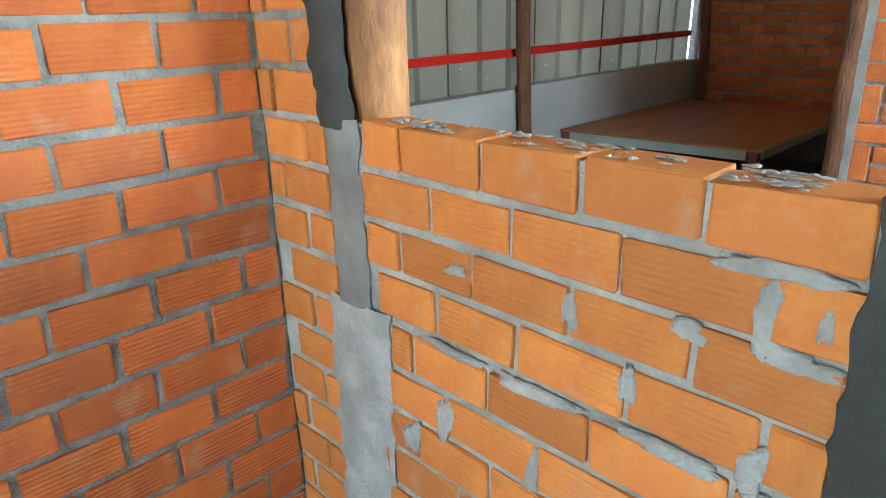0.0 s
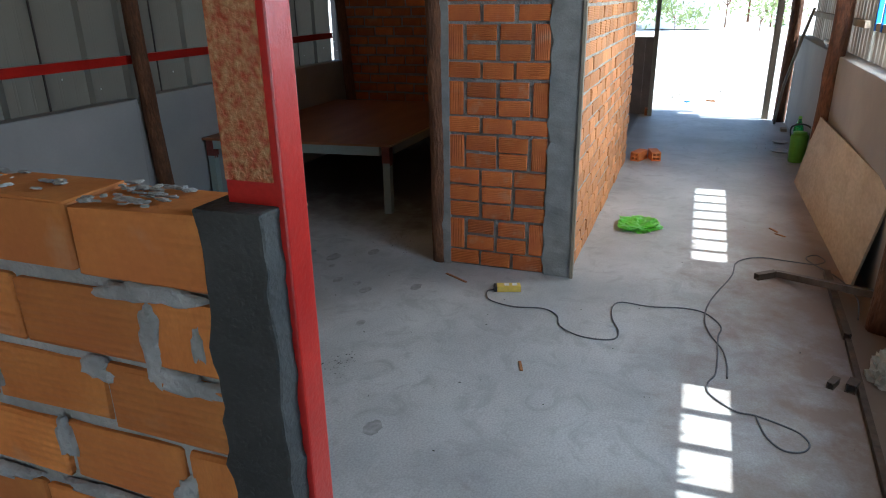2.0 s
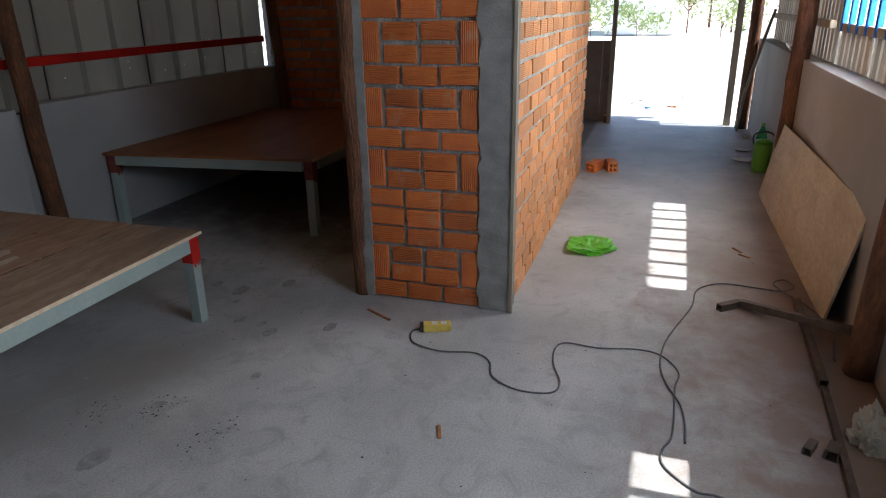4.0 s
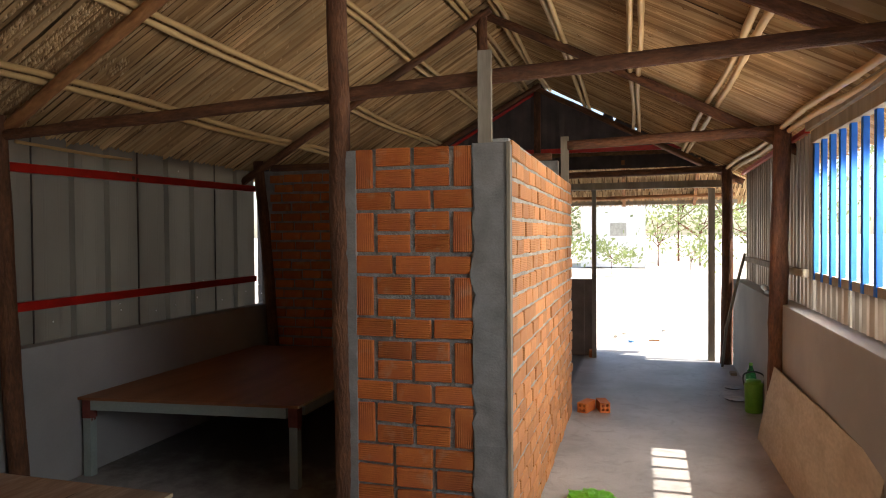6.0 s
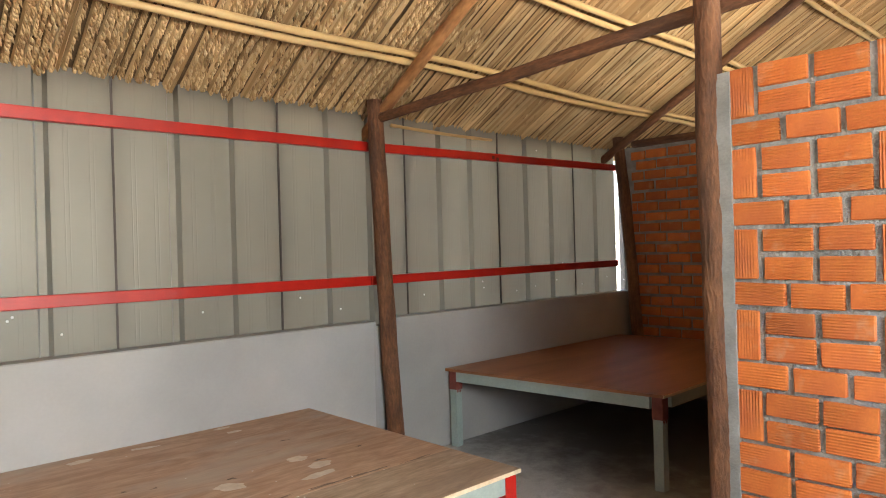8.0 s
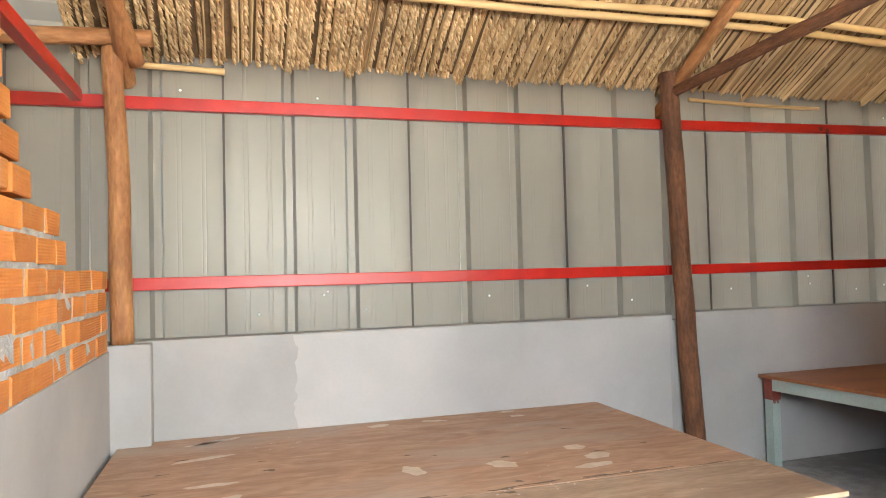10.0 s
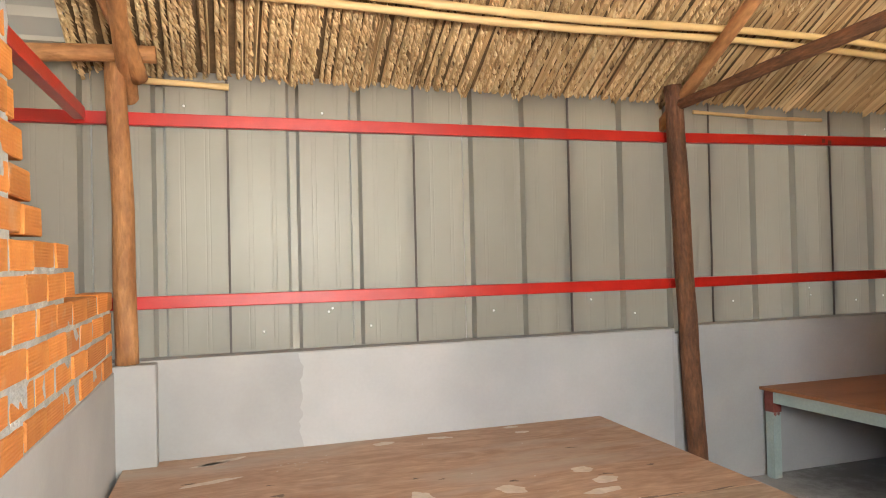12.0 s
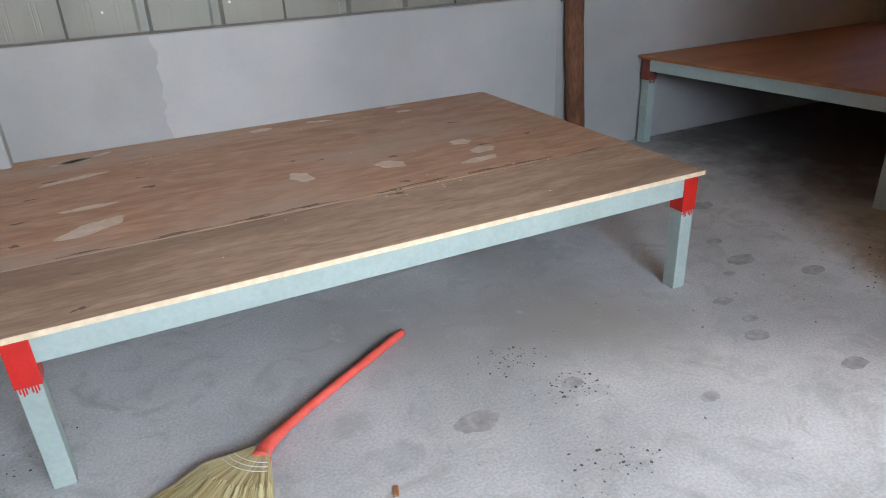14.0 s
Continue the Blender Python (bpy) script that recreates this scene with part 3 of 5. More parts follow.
log("wall_post", (4.283, 3.405, 0), (4.20, 3.425, 2.1), 0.05, 0.047, 12, "dark bark log post against the sheet-metal wall", LOG, 0.012)
log("wall_post", (6.86, 3.33, 0.0), (6.72, 3.41, 2.12), 0.05, 0.045, 13, "dark log post at the back of the alcove", LOG, 0.012)

# ---- west cross wall: low brick wall, its stepped part, and the side wall ----
wall_west = tagged(empty("wall_west"), "unfinished orange brick cross wall, low at one end and stepped at the other", "wall", kind="structure")
mortar_core("mortar", 1.391, 1.478, 0.625, 1.94, 0, 1.178, wall_west, 1, MORTAR_PALE)
courses(wall_west, "y", 1.433, 0.64, 1.555, 0.0, 4, 0.1095, offset=0.05, length=0.192, height=0.092, meshes=LIGHT_BRICKS)
# course height, and its upright joints from the log post to the free end
LOW_COURSES = [(0.492, (1.517, 1.413, 1.208, 0.985, 0.755, 0.640)), (0.597, (1.505, 1.330, 1.095, 0.872, 0.645)), (0.708, (1.493, 1.420, 1.214, 0.987, 0.755, 0.640)), (0.824, (1.527, 1.348, 1.144, 0.928, 0.721, 0.637)), (0.930, (1.551, 1.450, 1.252, 1.038, 0.831, 0.634)), (1.035, (1.558, 1.361, 1.161, 0.953, 0.741, 0.632)), (1.141, (1.546, 1.434, 1.232, 1.028, 0.836, 0.636))]
for z, joints in LOW_COURSES:
    for y1, y0 in zip(joints, joints[1:]):
        brick(wall_west, (1.433, (y0 + y1) / 2, z), "y", y1 - y0 - RB.uniform(0.006, 0.014), height=RB.uniform(0.087, 0.093), meshes=LIGHT_BRICKS)
# taller stub by the side wall
mortar_core("mortar", 1.391, 1.478, 1.665, 1.92, 1.18, 1.9, wall_west, 2)
courses(wall_west, "y", 1.433, 1.675, 1.915, 0.0, 18, 0.1065, offset=0.11, length=0.192, height=0.09, meshes=LIGHT_BRICKS)
# part beyond the side wall, plastered below on the inner face
STEPS = (2.70, 2.61, 2.35, 2.265, 2.19, 2.13, 2.11, 2.09, 2.07)
step_edge = lambda z: 3.36 if z < 1.13 else STEPS[min(8, int((z - 1.13) / 0.0825))]
mortar_core("mortar", 1.43, 1.5235, 2.0, 3.34, 0.80, 1.115, wall_west, 3, MORTAR_PALE)
mortar_core("mortar", 1.43, 1.5235, 2.0, 2.58, 1.115, 1.28, wall_west, 4, MORTAR_PALE)
mortar_core("mortar", 1.43, 1.5235, 2.0, 2.10, 1.28, 1.85, wall_west, 5, MORTAR_PALE)
courses(wall_west, "y", 1.477, 2.0, 3.36, 0.80, 13, 0.0825, limit=step_edge, height=0.07, meshes=LIGHT_BRICKS)
part("plaster", boxed(1.42, 1.530, 1.60, 3.45, 0, 0.805, 0.004), PLASTER, wall_west, "smooth grey plaster on the inner foot of the wall")
part("plaster", boxed(1.478, 1.494, 0.66, 1.60, 0, 0.80, 0.002), PLASTER, wall_west, "smooth grey plaster on the inner foot of the wall")

# cement at the free end, round the steel post
bm = boxed(1.368, 1.43, 0.558, 0.64, 0.0, 1.20, 0.004)
bmesh.ops.subdivide_edges(bm, edges=[e for e in bm.edges if abs(e.verts[0].co.z - e.verts[1].co.z) > 0.5], cuts=60)
for v in bm.verts:
    if v.co.y > 0.6:
        v.co.y += 0.010 * noise.noise(v.co * 16) + 0.007 * noise.noise(v.co * 47)
    else:
        v.co.y += 0.006 * noise.noise(v.co * 40)
    v.co.x += 0.005 * noise.noise(v.co * 30)
part("end_cement", bm, CEMENT_DARK, wall_west, "dark fresh cement on the wall's end")


def mortar_strip(z0, z1, yl, yr, lean, thick, material, label, seed):
    """A band of mortar with broken edges down the wall face."""
    bm = bmesh.new()
    n, k = int((z1 - z0) / 0.012), 5
    grid = []
    for i in range(n + 1):
        z = z0 + (z1 - z0) * i / n
        w = 0.016 * noise.noise((z * 17, seed, 0)) + 0.006 * noise.noise((z * 70, seed, 3))
        v = 0.014 * noise.noise((z * 15, seed, 9)) + 0.006 * noise.noise((z * 66, seed, 5))
        a, b = yl + lean * (z - z0) + w, yr + lean * (z - z0) + v
        grid.append([bm.verts.new((1.386 - thick * (0 if q in (0, k) else 1) * (0.75 + 0.5 * noise.noise((z * 25, q * 1.7, seed))), a + (b - a) * q / k, z)) for q in range(k + 1)])
    for u, w in zip(grid, grid[1:]):
        for q in range(k):
            bm.faces.new((u[q], u[q + 1], w[q + 1], w[q]))
    return part("mortar_strip", bm, material, wall_west, label, True)


mortar_strip(1.165, 1.9, 1.575, 1.69, 0.05, 0.03, CEMENT_DARK, "dark wet mortar packed round the log post", 2)
mortar_strip(0.77, 1.185, 1.553, 1.668, 0.02, 0.022, CEMENT, "grey mortar band below the log post", 5)
mortar_strip(0.0, 0.775, 1.515, 1.735, -0.03, 0.012, MORTAR_PALE, "pale mortar spread over the bricks", 8)
for i, (yy, zz, a, b) in enumerate([(1.33, 0.59, 0.02, 0.05), (1.43, 0.50, 0.025, 0.04), (0.742, 1.02, 0.016, 0.05), (0.70, 0.972, 0.05, 0.016), (0.735, 1.085, 0.07, 0.014), (0.672, 1.03, 0.008, 0.026), (0.838, 0.968, 0.028, 0.014), (1.29, 0.935, 0.02, 0.012), (0.73, 0.79, 0.02, 0.04), (1.035, 0.935, 0.012, 0.03), (1.10, 0.585, 0.012, 0.045), (0.925, 0.845, 0.012, 0.035), (0.70, 0.74, 0.03, 0.02), (1.10, 0.755, 0.10, 0.012), (0.85, 0.76, 0.09, 0.013), (1.30, 0.76, 0.07, 0.01)]):
    smear("mortar_patch", "x", 1.3825, yy, zz, a, b, 40 + i, MORTAR_PALE, wall_west, 0.005)
# crumbs of mortar on the open brick tops
bm = bmesh.new()
rnd = random.Random(3)
for _ in range(150):
    yy = rnd.choice((rnd.uniform(0.72, 0.82), rnd.uniform(0.9, 1.25), rnd.uniform(1.3, 1.5)))
    r = rnd.uniform(0.0015, 0.0055)
    bmesh.ops.create_icosphere(bm, subdivisions=1, radius=r, matrix=Matrix.Translation((rnd.uniform(1.39, 1.475), yy, 1.188)) @ Matrix.Diagonal((rnd.uniform(0.8, 2.2), rnd.uniform(0.8, 4.5), 0.55, 1)))
part("mortar_crumbs", bm, MORTAR_PALE, wall_west, "crumbs of dried mortar along the top")["kind"] = "stuff"

steel_post = tagged(empty("steel_post", (1.42, 0.585, 0)), "red-painted square steel post set in the wall's end", "post")
part("shaft", boxed(-0.02, 0.022, -0.035, 0.035, 0, 2.75, 0.003), RED, steel_post)
# thin gold plate imitates the brick wall mirrored in the red paint
part("sheen_face", boxed(-0.0225, -0.0195, -0.024, 0.033, 1.225, 2.75), GOLD_SHEEN, steel_post, "brown-gold plate standing in for the warm reflection on one face")
part("beam", boxed(-0.02, 0.02, 0.035, 2.79, 1.80, 1.85, 0.003), RED, steel_post, "red steel tie running to the corner post")
log("wall_log_post", (1.462, 1.585, 0), (1.456, 1.58, 2.75), 0.066, 0.062, 21, "stout peeled log post behind the low brick wall", PALELOG, 0.006)

wall_side = tagged(empty("wall_side"), "orange hollow-brick side wall with rough grey joints", "wall", kind="structure")
mortar_core("mortar", -1.2, 1.39, 1.930, 2.012, 0, 1.9, wall_side, 7)
courses(wall_side, "x", 1.972, -0.45, 1.38, -0.0295, 18, 0.109, offset=0.146, length=0.2045, height=0.0925)

# ---- brick partition: narrow end wall, cement corner, long wall ----
wall_partition = tagged(empty("wall_partition"), "orange brick partition with combed bricks and grey joints", "wall", kind="structure")
mortar_core("mortar", 4.163, 4.236, 0.80, 1.40, 0, 1.825, wall_partition, 8)
PITCH = 0.0916
z = 0.0
for c in "SDSSSDSDSDSDSD":
    lo, hi = 0.842, 1.362
    if c == "S":
        w = (hi - lo - 2 * JOINT) / 3
        for k in range(3):
            brick(wall_partition, (4.198, lo + w / 2 + k * (w + JOINT), z + PITCH / 2 + RB.uniform(-0.004, 0.004)), "y", w + RB.uniform(-0.012, 0.004))
        z += PITCH
    else:
        for k, yy in enumerate((lo + 0.04, hi - 0.04)):
            brick(wall_partition, (4.198, yy, z + PITCH), "y", 0.168, True)
        w = (hi - lo - 0.16 - 3 * JOINT) / 2
        for r in range(2):
            for k in range(2):
                brick(wall_partition, (4.198, lo + 0.08 + JOINT + w / 2 + k * (w + JOINT), z + PITCH * (r + 0.5) + RB.uniform(-0.004, 0.003)), "y", w + RB.uniform(-0.012, 0.004))
        z += 2 * PITCH


def rough_post(x0, x1, y0, y1, z0, z1, amp, seed):
    bm = boxed(x0, x1, y0, y1, z0, z1, 0.003)
    bmesh.ops.subdivide_edges(bm, edges=[e for e in bm.edges if abs(e.verts[0].co.z - e.verts[1].co.z) > 0.3], cuts=40)
    for v in bm.verts:
        v.co.x += 0.35 * amp * noise.noise(v.co * 18 + Vector((seed, 0, 0)))
        if v.co.y > (y0 + y1) / 2:
            v.co.y += amp * noise.noise(v.co * 13 + Vector((0, seed, 0)))
    return bm


part("corner_cement", rough_post(4.14, 4.25, 0.690, 0.838, 0, 1.83, 0.03, 3), CEMENT, wall_partition, "rough grey cement corner")
part("post_cement", rough_post(4.143, 4.235, 1.358, 1.415, 0, 1.82, 0.02, 5), CEMENT, wall_partition, "grey cement packed against the log post")
mortar_core("mortar", 4.25, 6.98, 0.705, 0.788, 0, 1.86, wall_partition, 9, MORTAR_PALE)
courses(wall_partition, "x", 0.746, 4.256, 6.97, 0.0, 22, 0.0846, offset=0.07, height=0.068, meshes=GRAZED_BRICKS)
log("partition_post", (4.185, 1.425, 0), (4.175, 1.455, 2.95), 0.05, 0.043, 22, "brown log post at the end of the brick partition", LOG, 0.012)


def plank(name, x0, x1, y0, y1, z0, z1, label, seed, material=None):
    bm = boxed(x0, x1, y0, y1, z0, z1, 0.003)
    return tagged(finish(name, bm, material or PLANK), label, "post")


plank("plank_post", 4.150, 4.176, 0.757, 0.815, 1.80, 2.21, "grey weathered plank post above the cement corner", 1)
plank("corner_batten", 4.128, 4.146, 0.676, 0.692, 0.0, 1.83, "thin pale batten on the partition's corner", 2)
plank("plank_post", 6.98, 7.01, 0.72, 0.785, 0.0, 2.25, "grey weathered plank post at the far end of the partition", 3)

# alcove back wall
wall_alcove = tagged(empty("wall_alcove"), "dark red brick wall at the back of the alcove", "wall", kind="structure")
mortar_core("mortar", 6.91, 6.985, 0.80, 3.5, 0, 2.05, wall_alcove, 10)
courses(wall_alcove, "y", 6.945, 1.25, 3.40, 0.46, 18, 0.0866, height=0.068)
log("top_beam", (6.93, 0.85, 2.085), (6.90, 3.38, 2.075), 0.03, 0.03, 23, "dark pole along the top of the alcove wall", LOG, 0.01)

# ---- south side: dwarf wall, ribbed sheets, barred windows, posts ----
bm = bmesh.new()
box(bm, -3.6, 9.45, -0.86, -0.725, 0, 0.958, 0.008)
wall_south = tagged(finish("wall_south", bm, PLASTER), "low plastered wall below the barred windows", "wall", kind="structure")
cladding_south = tagged(empty("cladding_south"), "weathered galvanised ribbed sheets with rust marks", "wall cladding", kind="structure")


def corrugated(parent, x0, x1, y, z0, z1, material, pitch=0.09, depth=0.022, name="sheet"):
    bm = bmesh.new()
    prof, x = [], x0
    while x < x1 - 0.01:
        prof += [(x, 0), (x + pitch * 0.35, 0), (x + pitch * 0.5, -depth), (x + pitch * 0.85, -depth)]
        x += pitch
    grid = [[bm.verts.new((px, y + py, zz)) for px, py in prof] for zz in (z0, z1)]
    for i in range(len(prof) - 1):
        bm.faces.new((grid[0][i], grid[0][i + 1], grid[1][i + 1], grid[1][i]))
    bmesh.ops.solidify(bm, geom=bm.faces[:], thickness=0.001)
    return part(name, bm, material, parent)


WINDOWS = [(0.75, 3.27), (4.58, 6.22)]
SILL, HEAD = 1.15, 2.02
edges = [-3.4, 0.75, 3.27, 4.58, 6.22, 9.4]
for a, b in zip(edges[::2], edges[1::2]):
    n = max(1, round((b - a) / 0.85))
    for k in range(n):
        corrugated(cladding_south, a + (b - a) * k / n, a + (b - a) * (k + 1) / n - 0.006, -0.845 - 0.004 * (k % 2), 0.94, 2.1, GALV, 0.12, 0.032)
for a, b in WINDOWS:
    n = max(1, round((b - a) / 0.85))
    for k in range(n):
        corrugated(cladding_south, a + (b - a) * k / n, a + (b - a) * (k + 1) / n - 0.006, -0.845 - 0.004 * (k % 2), 0.94, SILL, GALV, 0.12, 0.032)
for i, (a, b) in enumerate(WINDOWS):
    win = tagged(empty("window_%d" % (i + 1)), "unglazed window with flat blue steel bars", "window", kind="structure")
    n = round((b - a) / 0.204)
    for k in range(n + 1):
        x = a + (b - a) * k / n
        part("bar", boxed(x - 0.02, x + 0.02, -0.875, -0.846, SILL, HEAD, 0.003), BLUE, win)
    part("sill_rail", boxed(a, b, -0.888, -0.852, SILL, SILL + 0.05, 0.004), PLANK, win, "pale wooden sill rail")
    part("head_rail", boxed(a, b, -0.88, -0.83, HEAD, HEAD + 0.08, 0.004), PLANK, win)
bm = boxed(6.24, 9.05, -0.828, -0.79, 1.165, 1.215, 0.004)
tagged(finish("timber_rail", bm, PLANK), "brown timber rail across the ribbed sheets", "rail")
bm = boxed(3.3, 4.58, -0.828, -0.79, 1.165, 1.215, 0.004)
tagged(finish("timber_rail", bm, PLANK), "brown timber rail across the ribbed sheets", "rail")
tagged(finish("eave_plate", boxed(-3.4, 6.24, -0.83, -0.80, 2.10, 2.16, 0.004), PLANK), "pale timber plate above the windows", "rail")
bm = boxed(6.25, 9.4, -0.83, -0.80, 2.09, 2.125, 0.003)
tagged(finish("eave_rail", bm, RED), "red-painted eave rail above the windows", "rail")
for i, x in enumerate((3.98, 6.62, 9.5, 1.6, -1.2)):
    log("south_post", (x, -0.70 if i != 2 else -0.66, 0), (x - (0.14 if i == 0 else 0.03), -0.73 if i != 2 else -0.66, 2.2), 0.065, 0.055, 60 + i, "dark rough log post along the window side", LOG, 0.01, "posts along the window side")

# ---- roof: trusses, bamboo purlins, palm thatch ----
RIDGE_Y, RIDGE_Z, NS, SS = 1.35, 3.22, 0.58, 0.52


def slope_z(y, lift=0.0):
    return RIDGE_Z + lift - (NS * (y - RIDGE_Y) if y > RIDGE_Y else SS * (RIDGE_Y - y))


for i, x in enumerate((1.58, 4.24, 6.70, 9.5)):
    log("rafter", (x, 3.62, slope_z(3.62)), (x, RIDGE_Y - 0.05, RIDGE_Z + 0.02), 0.034, 0.03, 70 + i, "round timber rafter under the palm thatch", PALELOG if i < 2 else LOG, 0.02, "roof rafters")
    log("rafter", (x + 0.07, -0.95, slope_z(-0.95)), (x + 0.07, RIDGE_Y + 0.05, RIDGE_Z + 0.02), 0.037, 0.032, 80 + i, "round timber rafter under the palm thatch", LOG, 0.02, "roof rafters")
log("tie_beam", (4.22, 3.46, 1.995), (4.25, -0.80, 2.19), 0.028, 0.034, 90, "long dark timber tie beam across the shed", LOG, 0.0, "tie beams")
log("tie_beam", (6.70, 0.70, 2.14), (6.68, -0.82, 2.18), 0.036, 0.04, 91, "dark timber tie beam above the passage", LOG, 0.0, "tie beams")
log("tie_beam", (9.5, 1.5, 2.14), (9.48, -0.82, 2.17), 0.036, 0.04, 98, "dark timber tie beam above the doorway", LOG, 0.0, "tie beams")
log("king_post", (6.72, 1.37, 2.0), (6.72, 1.37, 3.22), 0.045, 0.04, 92, "short dark king post under the ridge", LOG, 0.0)
log("wall_plate", (0.5, 3.40, 2.04), (1.70, 3.385, 2.075), 0.035, 0.035, 93, "peeled pole across the top of the corner post", PALELOG, 0.0)
log("brace_pole", (1.50, 3.02, 2.30), (1.63, 3.45, 1.99), 0.032, 0.036, 94, "crooked peeled pole at the corner post", PALELOG, 0.02)


def bamboo(a, b, r, seed, label="pale bamboo purlin tied under the thatch"):
    rnd = random.Random(seed)
    a, b = Vector(a), Vector(b)
    n = int((b - a).length / 0.09)
    pts, rad = [], []
    for i in range(n + 1):
        p = a.lerp(b, i / n)
        p.z += 0.012 * math.sin(i * 0.21 + seed)
        p.y += 0.01 * math.sin(i * 0.15 + seed * 2)
        pts.append(p)
        rad.append(r * (1.16 if i % 4 == 0 else 1.0) * rnd.uniform(0.95, 1.05))
    bm = bmesh.new()
    tube(bm, pts, rad, 8, 0.02, seed)
    return tagged(finish("purlin", bm, BAMBOO, smooth=True), label, "purlin", "bamboo purlins")


for i, y in enumerate((3.10, 2.57, 1.97, 1.48)):
    for k in range(2):
        o = (k - 0.5) * 0.05
        bamboo((1.35 + 0.3 * k, y + o, slope_z(y + o, 0.058)), (9.75, y + o, slope_z(y + o, 0.058)), 0.017, i * 2 + k)
for i, y in enumerate((1.24, 0.75, 0.20, -0.34, -0.80)):
    for k in range(2):
        o = (k - 0.5) * 0.055
        bamboo((1.35 + 0.3 * k, y + o, slope_z(y + o, 0.058)), (9.75, y + o, slope_z(y + o, 0.058)), 0.019, 20 + i * 2 + k)
bamboo((1.62, 3.52, slope_z(3.52, 0.03)), (1.98, 3.52, slope_z(3.52, 0.03)), 0.013, 40)
bamboo((4.4, 3.52, slope_z(3.52, 0.035)), (5.3, 3.52, slope_z(3.52, 0.035)), 0.010, 41)


def thatch(name, y_eave, slope, x0, x1, seed, label):
    """Palm leaf thatch from below: leaf stalks running down the slope, each with folded leaflets, over a dense backing
    coloured dark for the gaps.
    """
    rnd = random.Random(seed)
    verts, faces = [], []
    sgn = 1 if y_eave > RIDGE_Y else -1
    run = abs(y_eave - RIDGE_Y)
    L = run * math.sqrt(1 + slope * slope)
    down = Vector((0, sgn, -slope)).normalized()
    across = Vector((1, 0, 0))
    up = Vector((0, sgn * slope, 1)).normalized()
    top = Vector((0, RIDGE_Y, RIDGE_Z + 0.115))

    def at(x, s, h):
        return top + across * x + down * s + up * h

    x = x0
    while x < x1:
        lean = rnd.uniform(-0.015, 0.015)
        w = rnd.uniform(0.0055, 0.009)
        h = rnd.uniform(-0.016, -0.003)
        n = 9
        i0 = len(verts)
        ends = L + rnd.uniform(-0.03, 0.04)
        for j in range(n + 1):  # stalk
            s = ends * j / n
            xx = x + lean * j / n + 0.003 * math.sin(j * 1.7 + x * 40)
            hh = h + 0.005 * math.sin(j * 2.1 + x * 31)
            verts.extend((at(xx - w, s, hh + 0.006), at(xx, s, hh - w), at(xx + w, s, hh + 0.006)))
        for j in range(n):
            a = i0 + 3 * j
            faces.append((a, a + 1, a + 4, a + 3))
            faces.append((a + 1, a + 2, a + 5, a + 4))
        braided = rnd.random() < 0.8
        step = rnd.uniform(0.017, 0.022)
        s = rnd.uniform(0, step)
        while s < ends - 0.03:  # slender leaflets folded over the stalk
            dense = sgn > 0 and s > 0.7 and x < 4.3 + 0.5 * noise.noise((s * 3, x * 2, 0))
            if rnd.random() > (0.95 if dense and braided else 0.03):
                s += step
                continue
            xx = x + lean * s / ends
            ln, wd = rnd.uniform(0.052, 0.07), rnd.uniform(0.006, 0.009)
            tilt = rnd.uniform(0.28, 0.5)
            drop = rnd.uniform(-0.016, -0.007)
            b0 = at(xx - 0.004, s, h - 0.002)
            tip = at(xx - 0.004 + ln * math.sin(tilt), s + ln * math.cos(tilt), h + drop * 0.3)
            mid = b0.lerp(tip, 0.4) + up * drop
            side = (across * math.cos(tilt) - down * math.sin(tilt)) * wd
            i = len(verts)
            verts.extend((b0, mid - side + up * 0.004, tip, mid, mid + side + up * 0.004))
            faces.append((i, i + 1, i + 2, i + 3))
            faces.append((i, i + 3, i + 2, i + 4))
            s += step * rnd.uniform(0.9, 1.1)
        x += rnd.uniform(0.017, 0.024)
    me = bpy.data.meshes.new(name)
    me.from_pydata(verts, [], faces)
    me.materials.append(LEAF)
    ob = new(name, me)
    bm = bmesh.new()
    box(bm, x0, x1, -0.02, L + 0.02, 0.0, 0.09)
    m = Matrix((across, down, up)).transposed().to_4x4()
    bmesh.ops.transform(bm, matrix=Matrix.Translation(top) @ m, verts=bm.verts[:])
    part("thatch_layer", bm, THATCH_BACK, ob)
    return tagged(ob, label, "thatch", kind="stuff")


thatch("roof_thatch", 3.66, NS, 1.38, 9.8, 1, "dry palm-leaf thatch, straw coloured, seen from below")
thatch("roof_thatch", -1.19, SS, 1.38, 9.8, 2, "dry palm-leaf thatch, straw coloured, seen from below")

# west roof: corrugated sheets above the thatch's end
roof_west = tagged(empty("roof_west"), "grey corrugated steel roof at the near end of the shed", "roof", kind="structure")
for sgn, ye, sl in ((1, 3.9, NS), (-1, -1.2, SS)):
    bm = bmesh.new()
    prof = []
    y, k = RIDGE_Y, 0
    n = 40
    for k in range(n + 1):
        y = RIDGE_Y + (ye - RIDGE_Y) * k / n
        prof.append((y, slope_z(y, 0.20) + (0.018 if k % 2 else 0.0)))
    rows = [[bm.verts.new((x, py, pz)) for py, pz in prof] for x in (-3.6, 1.5)]
    for k in range(n):
        bm.faces.new((rows[0][k], rows[0][k + 1], rows[1][k + 1], rows[1][k]))
    bmesh.ops.solidify(bm, geom=bm.faces[:], thickness=0.002)
    part("roof_sheet", bm, SHEET, roof_west)

# assumed west end wall, out of view, with a wide opening towards the window side
bm = bmesh.new()
box(bm, -3.6, -3.5, 1.2, 3.6, 0, 2.9)
box(bm, -3.6, -3.5, -0.9, 1.2, 2.2, 2.9)
